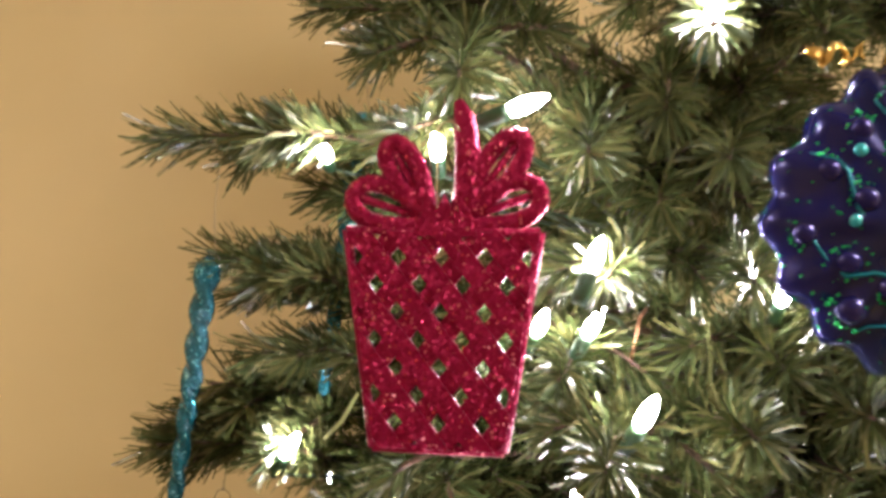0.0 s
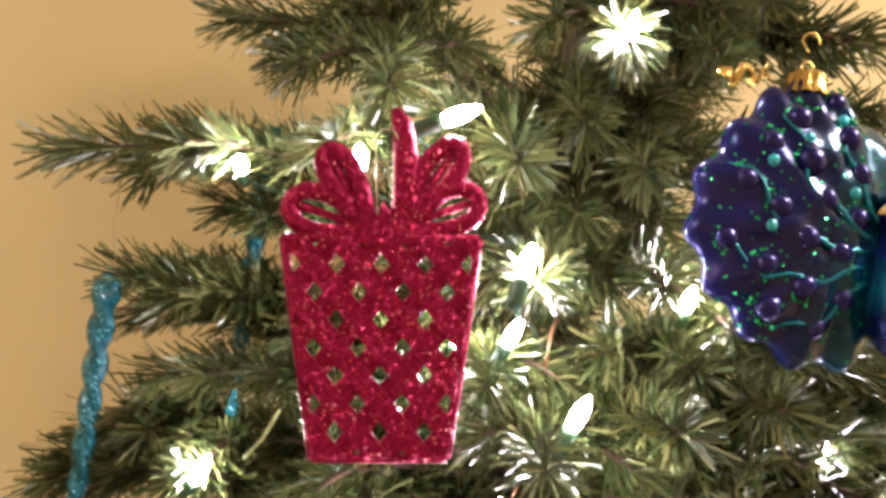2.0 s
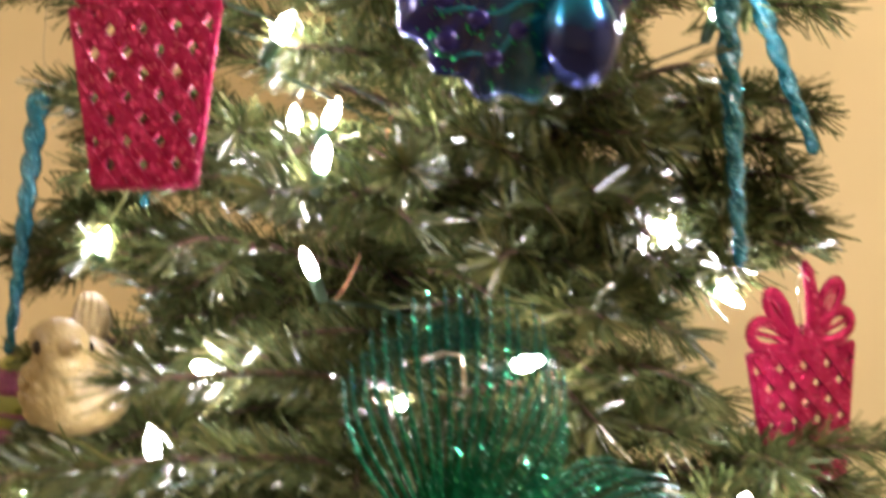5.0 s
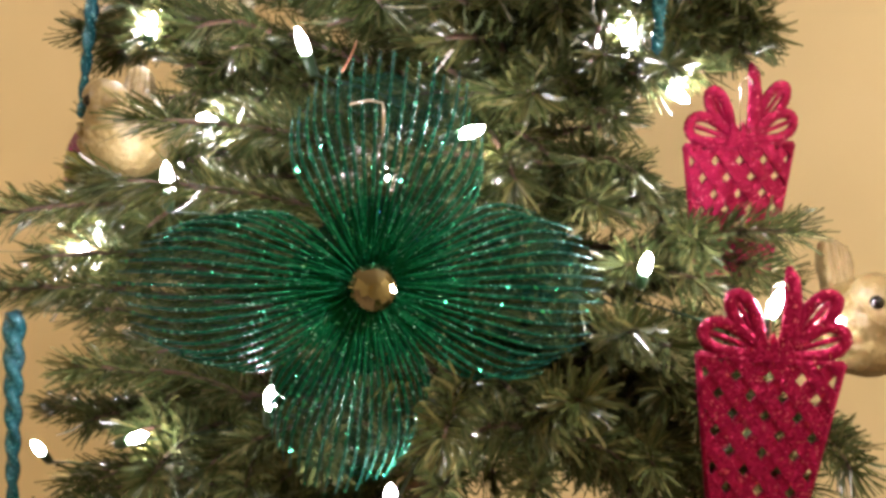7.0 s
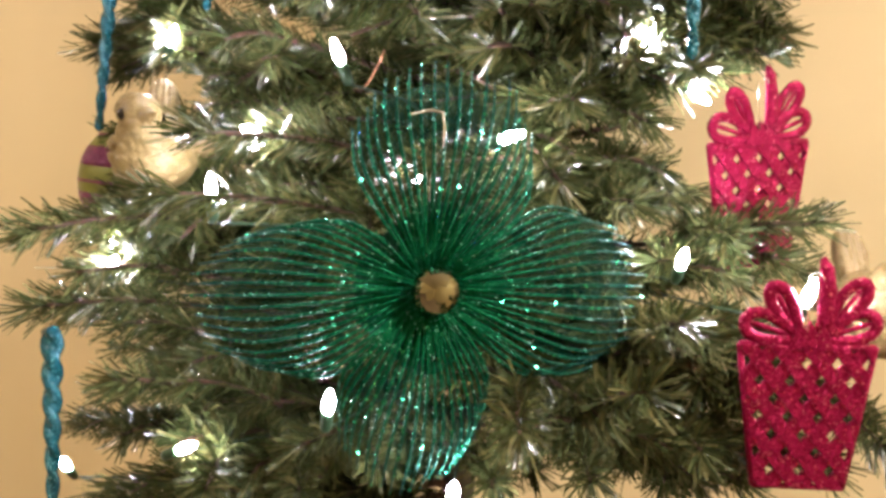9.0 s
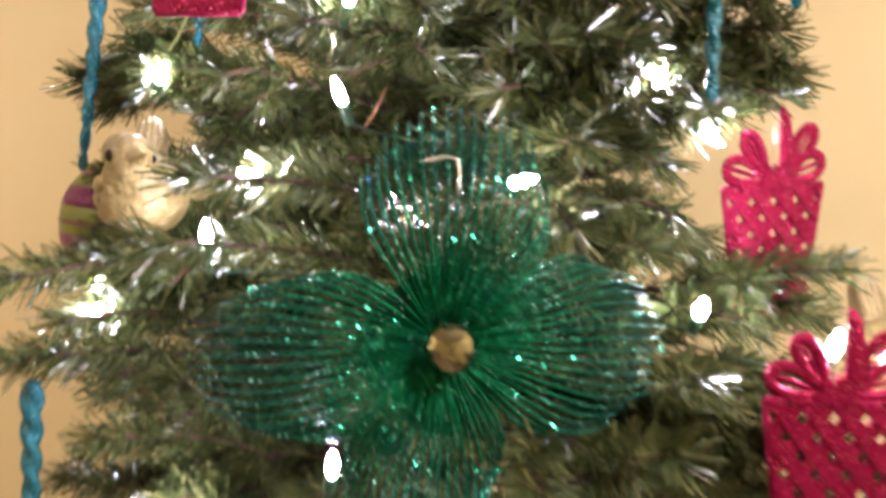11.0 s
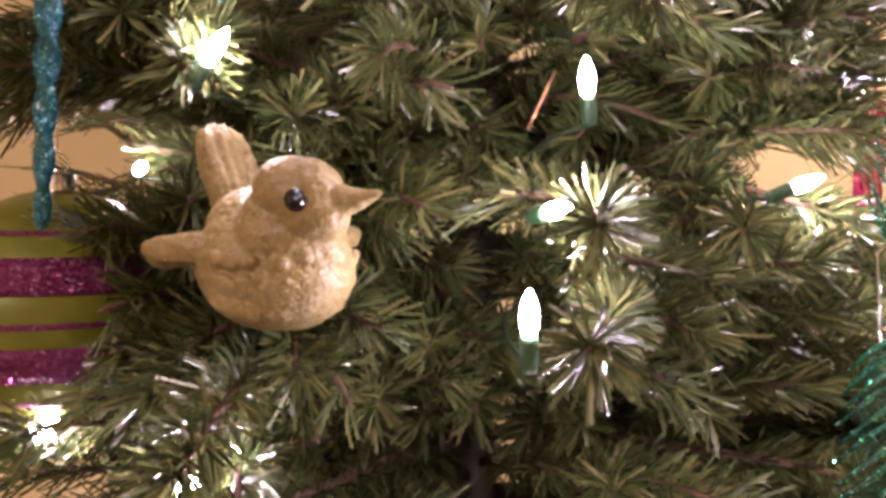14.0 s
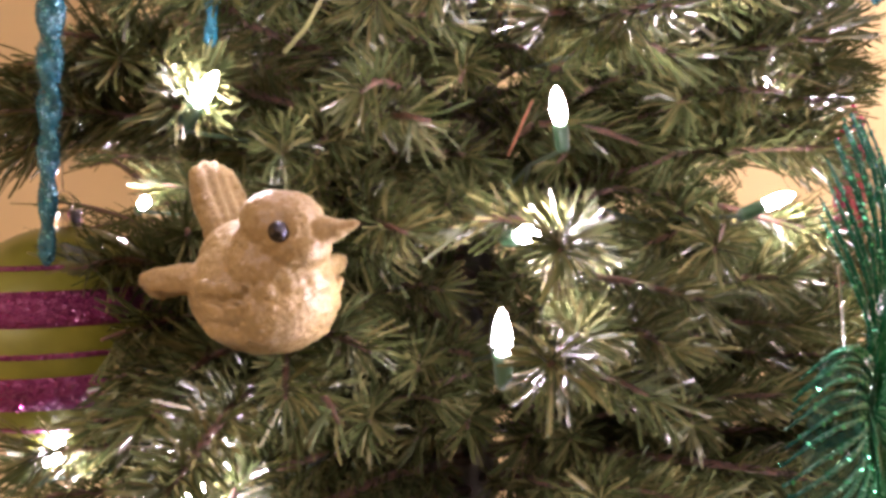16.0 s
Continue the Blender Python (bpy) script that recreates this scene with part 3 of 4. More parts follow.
spray((-0.045, 0.528, 1.664), (0.020, 0.600, 1.668), 1, 0.03)
spray((0.040, 0.510, 1.668), (0.060, 0.600, 1.690), 1, 0.03)
spray((0.477, 0.590, 1.208), (0.405, 0.680, 1.180))
spray((0.457, 0.570, 1.185), (0.390, 0.670, 1.160))
spray((0.490, 0.600, 1.180), (0.420, 0.690, 1.150))
spray((0.400, 0.590, 1.240), (0.345, 0.690, 1.215))
spray((0.368, 0.600, 1.222), (0.325, 0.700, 1.195))
spray((0.335, 0.600, 1.215), (0.300, 0.700, 1.185))
spray((0.441, 0.680, 1.197), (0.360, 0.740, 1.190))
spray((0.408, 0.650, 1.410), (0.348, 0.710, 1.420))
spray((0.400, 0.655, 1.395), (0.340, 0.720, 1.400))
spray((0.365, 0.590, 1.705), (0.330, 0.680, 1.720))
spray((0.385, 0.600, 1.735), (0.340, 0.690, 1.745))
spray((0.345, 0.580, 1.668), (0.310, 0.680, 1.680))

# twigs before the striped ball and beside the bird
spray((-0.079, 0.580, 1.408), (-0.035, 0.640, 1.392), 1, 0.03)
spray((-0.086, 0.588, 1.388), (-0.035, 0.640, 1.378), 1, 0.03)
spray((-0.078, 0.580, 1.352), (-0.010, 0.640, 1.350), 2, 0.05)
spray((-0.066, 0.575, 1.330), (0.000, 0.630, 1.322), 2, 0.05)
spray((0.012, 0.555, 1.418), (0.060, 0.640, 1.430), 2, 0.04)
spray((0.020, 0.560, 1.392), (0.070, 0.640, 1.395), 2, 0.04)


# boughs further in and round the back
def reach(z):
    return min(0.40 + 0.10 * (1.45 - z), 0.16 + 0.5 * (2.2 - z))


for k in range(260):
    z = 0.38 + 1.76 * ((k * 0.618034) % 1.0)
    turn = 2.39996 * k + rng.normal(0, 0.2)
    d = Vector((math.cos(turn), math.sin(turn), 0))
    front = d.y < 0.35 and 1.0 < z < 1.9
    far = reach(z) * (0.60 + 0.24 * rng.random() if front else 0.9 + 0.1 * rng.random())
    root = Vector((AX.x, AX.y, z))
    rise = Vector((0, 0, 0.10 + rng.normal(0, 0.06)))
    twigs = []
    for j, f in enumerate((0.3, 0.45, 0.6, 0.75, 1.0)):
        at = root + (d + rise) * far * f * 0.72
        side = d.cross(Vector((0, 0, 1))) * (1 if j % 2 else -1) * (0.75 if f < 1 else 0.0)
        go = (d + side + Vector((0, 0, rng.normal(0.1, 0.25)))).normalized()
        twigs.append((at + go * far * 0.30, at))
    bough(twigs, root, density=1800 if front else 620, length=0.028)

# ---------- ornaments ----------
def clip(poly, a, b):
    """The part of a flat polygon to the left of the line from a to b."""
    out = []
    inside = lambda q: (b[0] - a[0]) * (q[1] - a[1]) - (b[1] - a[1]) * (q[0] - a[0])
    for i, q in enumerate(poly):
        w = poly[i - 1]
        u, v = inside(w), inside(q)
        if (u < 0) != (v < 0):
            f = u / (u - v)
            out.append((w[0] + f * (q[0] - w[0]), w[1] + f * (q[1] - w[1])))
        if v >= 0:
            out.append(q)
    return out


def plate(bm, poly, front, back):
    """A flat polygon in x and z, thickened along y, with a small chamfer."""
    if len(poly) < 3:
        return
    cx, cz = sum(q[0] for q in poly) / len(poly), sum(q[1] for q in poly) / len(poly)
    inner = []
    for x, z in poly:
        d = math.hypot(x - cx, z - cz) or 1
        inner.append((x - (x - cx) / d * 0.0007, z - (z - cz) / d * 0.0007))
    loops = [[bm.verts.new((x, y, z)) for x, z in ring] for ring, y in ((inner, front), (poly, front + 0.0007), (poly, back))]
    n = len(poly)
    bm.faces.new(loops[0])
    bm.faces.new(loops[2][::-1])
    for u, w in zip(loops, loops[1:]):
        for k in range(n):
            bm.faces.new((u[k], w[k], w[(k + 1) % n], u[(k + 1) % n]))


def loop_line(root, tip, wide, n=22):
    """A teardrop outline from root to tip, in x and z."""
    root, tip = Vector(root), Vector(tip)
    d = tip - root
    side = Vector((-d.z, 0, d.x)).normalized()
    pts = []
    for k in range(n):
        a = 2 * math.pi * k / n
        f = (1 - math.cos(a)) / 2
        pts.append(root + d * f + side * wide * math.sin(a) * (f ** 0.6))
    return pts


def hook(bm, top, low, r=0.0005):
    """A small wire hook from a ring at low to a crook at top."""
    top, low = Vector(top), Vector(low)
    pts = [low.lerp(top, f) for f in (0, 0.4, 0.8)]
    for k in range(7):
        a = math.pi * k / 6
        pts.append(top + Vector((0.005 - 0.005 * math.cos(a), 0, 0.005 * math.sin(a))))
    tube(bm, pts, r, 6)


def gift_ornament():
    """A flat present of glittered lattice with a looped bow; its origin is the middle of the box's top edge."""
    ob = thing("gift_ornament", pose(0, 0, 0), "red glitter lattice present ornament with a looped bow", "ornament", "red present ornaments")
    wt, wb, h = 0.0445, 0.030, 0.099
    shape = [(-wb, -h), (wb, -h), (wt, 0), (-wt, 0)]
    bm = bmesh.new()
    pitch_x, pitch_z, wide = 0.0200, 0.0250, 0.0098
    for sign, lift in ((1, 0.0), (-1, 0.0010)):
        d = Vector((pitch_x, sign * pitch_z)).normalized()
        nrm = Vector((-d.y, d.x))
        gap = abs(Vector((pitch_x, 0)).dot(nrm))
        for k in range(-9, 10):
            c = Vector((0, -h / 2)) + nrm * gap * k
            poly = [tuple(c + d * u * 0.15 + nrm * v * wide / 2) for u, v in ((-1, -1), (1, -1), (1, 1), (-1, 1))]
            for a, b in zip(shape, shape[1:] + shape[:1]):
                poly = clip(poly, a, b) if len(poly) > 2 else []
            plate(bm, poly, -0.0022 - lift, 0.0010 - lift)
    lattice = part("lattice", bm, RED, ob, smooth=False)
    grains("glitter", lattice, 420, 0.0013, GRAIN_RED, 3)
    bm = bmesh.new()
    for a, b in zip(shape, shape[1:] + shape[:1]):
        tube(bm, [(a[0], 0, a[1]), ((a[0] + b[0]) / 2, 0, (a[1] + b[1]) / 2), (b[0], 0, b[1])], 0.0023, 8)
    part("rim", bm, RED, ob)
    for root, tip, wide in (((-0.004, 0, 0.004), (-0.042, 0, 0.016), 0.012), ((-0.006, 0, 0.006), (-0.025, 0, 0.040), 0.0085), ((0.006, 0, 0.004), (0.044, 0, 0.018), 0.012), ((0.009, 0, 0.006), (0.035, 0, 0.043), 0.0095)):
        bm = bmesh.new()
        tube(bm, loop_line(root, tip, wide), 0.0042, 8, 0.5, closed=True)
        tube(bm, [Vector(root).lerp(Vector(tip), f) for f in (0.05, 0.5, 0.97)], [0.0034, 0.0018, 0.0020], 6, 0.5)
        grains("glitter", part("bow_loop", bm, RED, ob), 40, 0.0012, GRAIN_RED, int(1000 * abs(tip[0])))
    bm = bmesh.new()
    plate(bm, [(-0.015, -0.003), (0.016, -0.003), (0.013, 0.009), (0.009, 0.014), (0.005, 0.009), (0.001, 0.017), (-0.003, 0.010), (-0.008, 0.020), (-0.010, 0.008)], -0.0032, 0.0014)
    part("knot", bm, RED, ob, smooth=False)
    bm = bmesh.new()
    tube(bm, [(0.008, 0, 0.004), (0.011, 0, 0.018), (0.011, 0, 0.036), (0.009, 0, 0.052), (0.006, 0, 0.060)], [0.0065, 0.0062, 0.0060, 0.005, 0.002], 8, 0.45)
    part("ribbon_tail", bm, RED, ob)
    bm = bmesh.new()
    hook(bm, (-0.003, -0.002, 0.045), (-0.002, -0.004, 0.010))
    part("wire_hook", bm, SILVER, ob, "thin silver wire hook")
    return ob


gift = gift_ornament()
gift.matrix_basis = pose(0.0755, 0.442, 1.610, 2, -4, 0)
copy_thing(gift, pose(0.466, 0.642, 1.441, 0, -8, 32))
copy_thing(gift, pose(0.510, 0.525, 1.309, 0, -5, 12))


def icicle(top, bottom, thread_top, turn=0):
    """A twisted, tapering acrylic icicle on a thread."""
    top, bottom = Vector(top), Vector(bottom)
    ob = thing("icicle_ornament", Matrix.Translation(top) @ (top - bottom).to_track_quat("Z", "Y").to_matrix().to_4x4(), "twisted teal glitter icicle ornament hanging from a thread", "ornament", "teal icicles")
    long = (top - bottom).length
    bm, rings, n, sides = bmesh.new(), [], 120, 16
    for i in range(n + 1):
        f = i / n
        size = 0.0098 - 0.0055 * f
        size *= min(1.0, math.sqrt(max(0.02, 1 - (1 - min(f / 0.035, 1)) ** 2))) * min(1.0, 0.25 + (1 - f) / 0.02)
        a = turn + 2 * math.pi * f * long / 0.046
        ring = []
        for k in range(sides):
            b = 2 * math.pi * k / sides
            r = size * (0.58 + 0.42 * abs(math.cos(b)) ** 1.3)
            ring.append(bm.verts.new((r * math.cos(a + b), r * math.sin(a + b) * 0.95, -f * long)))
        rings.append(ring)
    for u, w in zip(rings, rings[1:]):
        for k in range(sides):
            bm.faces.new((u[k], w[k], w[(k + 1) % sides], u[(k + 1) % sides]))
    bm.faces.new(rings[0])
    bm.faces.new(rings[-1][::-1])
    grains("glitter", part("spiral", bm, TEAL, ob), 150, 0.0011, GRAIN_TEAL, 9)
    inv = ob.matrix_basis.inverted()
    bm = bmesh.new()
    tube(bm, [inv @ Vector(top) + Vector((0, -0.0085, -0.004)), inv @ top + Vector((0, -0.003, 0.004)), inv @ top.lerp(Vector(thread_top), 0.5), inv @ Vector(thread_top)], 0.00035, 5)
    part("thread", bm, THREAD, ob, "thin nylon thread")
    bm = bmesh.new()
    tube(bm, [(0.0022 * math.cos(k * math.pi / 5), -0.0082, -0.006 + 0.0022 * math.sin(k * math.pi / 5)) for k in range(10)], 0.0007, 6, closed=True)
    part("eyelet", bm, SILVER, ob)
    return ob


icicle((-0.097, 0.590, 1.592), (-0.103, 0.588, 1.389), (-0.097, 0.590, 1.655))
icicle((-0.012, 0.620, 1.700), (-0.020, 0.620, 1.507), (-0.011, 0.620, 1.735), 1.0)
icicle((0.386, 0.530, 1.690), (0.409, 0.530, 1.490), (0.386, 0.532, 1.715), 0.5)
icicle((0.402, 0.622, 1.720), (0.463, 0.620, 1.570), (0.402, 0.625, 1.745), 2.0)
icicle((-0.037, 0.458, 1.244), (-0.027, 0.458, 1.060), (-0.037, 0.460, 1.262), 0.2)


def striped_ball(centre, r):
    ob = thing("ball_ornament", Matrix.Translation(centre) @ pose(0, 0, 0, -3, -1, 0), "lime green ball ornament with purple glitter stripes", "ornament")
    bm = bmesh.new()
    lathe(bm, [(r * math.sin(math.pi * k / 48), r * math.cos(math.pi * k / 48)) for k in range(49)], 64)
    lime = mat("lime_satin_paint", (0.16, 0.18, 0.012), 0.38, 0.25, Coat_Weight=0.15)
    blotch(lime, (0.105, 0.12, 0.007), (0.14, 0.155, 0.010), 40)
    part("globe", bm, lime, ob)
    purple = mat("purple_glitter", (0.13, 0.010, 0.07), 0.35, 0.3)
    flakes(purple, 1100, 1.4)
    for z, wide in ((0.0435, 0.0012), (0.0225, 0.0092), (-0.0015, 0.0014), (-0.0215, 0.0090), (-0.0425, 0.0012)):
        bm = bmesh.new()
        band = [(math.sqrt((r + 0.0005) ** 2 - h * h), h) for h in (z + wide, z + wide / 3, z - wide / 3, z - wide)]
        edge = [(band[0][0] - 0.0008, band[0][1])] + band + [(band[-1][0] - 0.0008, band[-1][1])]
        lathe(bm, edge, 64)
        stripe = part("stripe", bm, purple, ob, "purple glitter stripe")
        grains("glitter", stripe, 260 if wide > 0.005 else 60, 0.0009, GRAIN_PURPLE, 5)
    bm = bmesh.new()
    sides, rings = 40, []
    for rad, z in ((0.0085, r - 0.001), (0.0085, r + 0.008), (0.0078, r + 0.0092), (0.002, r + 0.0098)):
        rings.append([bm.verts.new(((rad + (0.0006 if k % 2 else 0)) * math.cos(2 * math.pi * k / sides), (rad + (0.0006 if k % 2 else 0)) * math.sin(2 * math.pi * k / sides), z)) for k in range(sides)])
    for u, w in zip(rings, rings[1:]):
        for k in range(sides):
            bm.faces.new((u[k], u[(k + 1) % sides], w[(k + 1) % sides], w[k]))
    bm.faces.new(rings[-1])
    part("cap", bm, SILVER, ob, "ribbed silver cap")
    bm = bmesh.new()
    tube(bm, [(0.006 * math.cos(2 * math.pi * k / 14), 0, r + 0.014 + 0.006 * math.sin(2 * math.pi * k / 14)) for k in range(14)], 0.0006, 6, closed=True)
    hook(bm, (0, 0, r + 0.042), (0, 0, r + 0.02))
    part("wire_hook", bm, SILVER, ob)


striped_ball((-0.098, 0.662, 1.340), 0.066)

# the eye of the bird is dark lacquer on the same casting
t, p = nodes(CREAM)
tc = t.nodes.new("ShaderNodeTexCoord")
n1 = add(t, "ShaderNodeTexNoise", Scale=70.0, Detail=5.0)
t.links.new(tc.outputs["Object"], n1.inputs["Vector"])
r1 = t.nodes.new("ShaderNodeValToRGB")
r1.color_ramp.elements[0].position, r1.color_ramp.elements[1].position = 0.3, 0.7
r1.color_ramp.elements[0].color, r1.color_ramp.elements[1].color = (0.19, 0.136, 0.050, 1), (0.26, 0.195, 0.077, 1)
t.links.new(n1.outputs["Fac"], r1.inputs[0])
HEAD = Vector((0.0330, -0.0020, 0.0300))
EYES = [HEAD + Vector((0.0152 * math.cos(radians(q)), 0.0152 * math.sin(radians(q)), -0.0010)) for q in (-43, 119)]
near = t.nodes.new("ShaderNodeMath")
near.operation = "MINIMUM"
for k, q in enumerate(EYES):
    dist = t.nodes.new("ShaderNodeVectorMath")
    dist.operation = "DISTANCE"
    t.links.new(tc.outputs["Object"], dist.inputs[0])
    dist.inputs[1].default_value = q
    t.links.new(dist.outputs["Value"], near.inputs[k])
less = t.nodes.new("ShaderNodeMath")
less.operation = "LESS_THAN"
less.inputs[1].default_value = 0.0048
t.links.new(near.outputs[0], less.inputs[0])
mix = t.nodes.new("ShaderNodeMix")
mix.data_type = "RGBA"
t.links.new(less.outputs[0], mix.inputs["Factor"])
t.links.new(r1.outputs[0], mix.inputs["A"])
mix.inputs["B"].default_value = (0.006, 0.005, 0.004, 1)
t.links.new(mix.outputs["Result"], p.inputs["Base Color"])
rough = t.nodes.new("ShaderNodeMapRange")
rough.inputs["To Min"].default_value, rough.inputs["To Max"].default_value = 0.42, 0.08
t.links.new(less.outputs[0], rough.inputs["Value"])
t.links.new(rough.outputs[0], p.inputs["Roughness"])
flakes(CREAM, 900, 0.55)


def bird_ornament():
    """A plump bird cast in one piece, wings held out, its head turned aside; x is the way the body faces, the origin is its middle."""
    bm = bmesh.new()
    rnd = random.Random(21)
    ball(bm, (-0.001, 0, -0.001), (0.0345, 0.0345, 0.0310), 32)
    ball(bm, (0.012, 0.001, -0.004), (0.0285, 0.0300, 0.0260), 28)
    ball(bm, (0.018, -0.001, 0.013), (0.0240, 0.0245, 0.0200), 28)
    ball(bm, (-0.006, -0.003, 0.013), (0.0270, 0.0250, 0.0200), 24)
    ball(bm, (0.020, -0.004, 0.020), (0.0200, 0.0190, 0.0180), 24)
    # the head: a flat crown with a brow, and the cheek below it
    ball(bm, HEAD, (0.0165, 0.0165, 0.0165), 28)
    ball(bm, HEAD + Vector((-0.004, -0.004, 0.0030)), (0.0165, 0.0170, 0.0140), 24)
    ball(bm, HEAD + Vector((0.003, 0.003, -0.0080)), (0.0150, 0.0150, 0.0110), 20)
    turn = Vector((math.cos(radians(40)), math.sin(radians(40)), 0))
    tube(bm, [HEAD + turn * d + Vector((0, 0, z)) for d, z in ((0.010, -0.001), (0.018, -0.001), (0.025, 0.0005), (0.0340, 0.0032))], [0.0090, 0.0068, 0.0040, 0.0006], 12)
    # ruffled feathers over the breast, in rows
    for row, (z, n) in enumerate(((0.002, 6), (-0.008, 8), (-0.018, 6))):
        for k in range(n):
            a = radians(-75 + 150 * (k + 0.5 * (row % 2)) / n + rnd.uniform(-6, 6))
            out = math.sqrt(max(0.1, 1 - (z / 0.034) ** 2)) * 0.0345
            c = Vector((0.004 + out * 1.02 * math.cos(a), out * math.sin(a), z))
            tilt = pose(0, 0, 0, 0, 25, math.degrees(a)) @ pose(0, 0, 0, rnd.uniform(-25, 25))
            ball(bm, c - Vector((0.0012 * math.cos(a), 0.0012 * math.sin(a), 0)), (0.0026, rnd.uniform(0.006, 0.010), rnd.uniform(0.004, 0.006)), 10, tilt)
    # raised tail of broad feathers laid side by side
    for k in range(4):
        o = k - 1.5
        lean = Vector((0, -0.012, 0))
        line = [(-0.016, 0.003 * o, 0.006), (-0.026, 0.0048 * o, 0.022), (-0.036, 0.0058 * o, 0.041), (-0.0415, 0.0050 * o, 0.0545 - 0.0008 * o * o), (-0.0430, 0.0036 * o, 0.0600 - 0.0012 * o * o)]
        tube(bm, [Vector(q) + lean * (0.3 + 0.7 * i / 4) for i, q in enumerate(line)], [0.0088, 0.0088, 0.0086, 0.0072, 0.0044], 10, 0.55)
    # the wings, held out and swept back, three feathers each
    for s, tip in ((-1, Vector((-0.030, -0.049, 0.0030))), (1, Vector((-0.012, 0.0500, 0.0095)))):
        for k in range(3):
            root, end = Vector((0.004 - 0.009 * k, s * 0.024, 0.004)), tip + Vector((-0.0025 * k, -s * 0.0025 * k, -0.0026 * k))
            tube(bm, [root, root.lerp(end, 0.4) + Vector((0, 0, 0.0015)), root.lerp(end, 0.8), end], [0.0085, 0.0074, 0.0062, 0.0034], 10, 0.75)
    for q in EYES:
        ball(bm, q, (0.0042, 0.0042, 0.0042), 14)
    ob = part("bird_ornament", bm, CREAM)
    tagged(ob, "cream resin bird ornament with fine glitter, perched among needles", "ornament", "cream birds")
    fuse = ob.modifiers.new("fuse", "REMESH")
    fuse.mode, fuse.voxel_size, fuse.use_smooth_shade = "VOXEL", 0.0008, True
    smooth = ob.modifiers.new("soften", "SMOOTH")
    smooth.factor, smooth.iterations = 0.5, 3
    tex = bpy.data.textures.new("down", "CLOUDS")
    tex.noise_scale, tex.noise_depth = 0.004, 4
    rough_up = ob.modifiers.new("down", "DISPLACE")
    rough_up.texture, rough_up.strength, rough_up.mid_level, rough_up.texture_coords = tex, 0.0016, 0.5, "LOCAL"
    return ob


bird = bird_ornament()
bird.matrix_basis = pose(-0.0045, 0.532, 1.382, 0, 0, -75)
copy_thing(bird, pose(0.568, 0.628, 1.320, 0, 0, -70))


def flower_ornament(m):
    """A wide flower of thin glittered wires, four broad petals and short wires between, with a mirror gem."""
    ob = thing("flower_ornament", m, "large emerald glitter wire flower ornament with a mirrored gem", "ornament")
    rnd = random.Random(5)
    for mid, half, fan, far in ((86, 39, 45, 0.146), (184, 29, 45, 0.150), (0, 32, 44, 0.157), (267, 33, 46, 0.134)):
        bm = bmesh.new()
        lines = []
        n = 21
        for k in range(n):
            f = 2 * k / (n - 1) - 1
            reach_ = far * (1 - 0.26 * abs(f) ** 2.2) * (0.96 + 0.07 * rnd.random()) * (1 - (0.16 * max(0, -f) if mid == 184 else 0))
            a0, a1 = radians(mid + f * fan), radians(mid + f * half)
            pts = []
            for i in range(11):
                u = i / 10
                a = a0 + (a1 - a0) * u ** 3 - radians(f * 5) * max(0, u - 0.75) * 4
                rr = 0.008 + (reach_ - 0.008) * u
                lift = -0.020 * math.sin(u * 2.2) + 0.015 * u * u + 0.005 * f * f * u + (0.0012 if k % 2 else 0)
                pts.append((rr * math.cos(a), lift + rnd.uniform(-0.0004, 0.0004), rr * math.sin(a)))
            lines.append(pts)
            tube(bm, pts, [0.0011] * 8 + [0.0010, 0.0008, 0.0005], 6)
        petal = part("petal", bm, GREEN, ob)
        grains("glitter", petal, 1500, 0.0016, GRAIN_GREEN, mid)
        if mid in (86, 266):
            grains("blue_glitter", petal, 70, 0.0013, GRAIN_BLUE, mid + 1)
        bm = bmesh.new()
        rows = [[bm.verts.new((x, y + 0.0012, z)) for x, y, z in line[:-1]] for line in lines]
        for u, w in zip(rows, rows[1:]):
            for i in range(len(u) - 1):
                bm.faces.new((u[i], w[i], w[i + 1], u[i + 1]))
        bmesh.ops.solidify(bm, geom=bm.faces[:], thickness=0.0003)
        part("film", bm, FILM, petal, "sheer dark green film")
    bm = bmesh.new()
    for k in range(36):
        a = 2 * math.pi * k / 36 + rnd.uniform(-0.05, 0.05)
        far = 0.052 + 0.022 * rnd.random()
        tube(bm, [(r * math.cos(a), -0.006 - 0.22 * (r - 0.01), r * math.sin(a)) for r in (0.008, far * 0.5, far)], [0.0009, 0.0008, 0.0004], 5)
    tagged(part("inner_ring", bm, GREEN, ob), kind="stuff")
    bm = bmesh.new()
    sides, rings = 48, []
    for i, r in enumerate((0.004, 0.02, 0.036, 0.05)):
        rings.append([bm.verts.new((r * math.cos(2 * math.pi * k / sides), 0.002 - 0.22 * r, r * (1 + 0.12 * math.cos(8 * math.pi * k / sides)) * math.sin(2 * math.pi * k / sides))) for k in range(sides)])
    for u, w in zip(rings, rings[1:]):
        for k in range(sides):
            bm.faces.new((u[k], u[(k + 1) % sides], w[(k + 1) % sides], w[k]))
    bmesh.ops.solidify(bm, geom=bm.faces[:], thickness=0.0008)
    part("calyx", bm, GREENLEAF, ob, "dark green glittered backing")
    bm = bmesh.new()
    profile = [(0.0150, 0.0), (0.0143, 0.0050), (0.0122, 0.0092), (0.0090, 0.0122), (0.0050, 0.0140), (0, 0.0146)]
    lathe(bm, [(0, -0.003), (0.0120, -0.003)] + profile, 12)
    bmesh.ops.transform(bm, matrix=pose(0, -0.018, 0, 90) @ Matrix.Diagonal((1.06, 1.06, 0.85, 1)), verts=bm.verts)
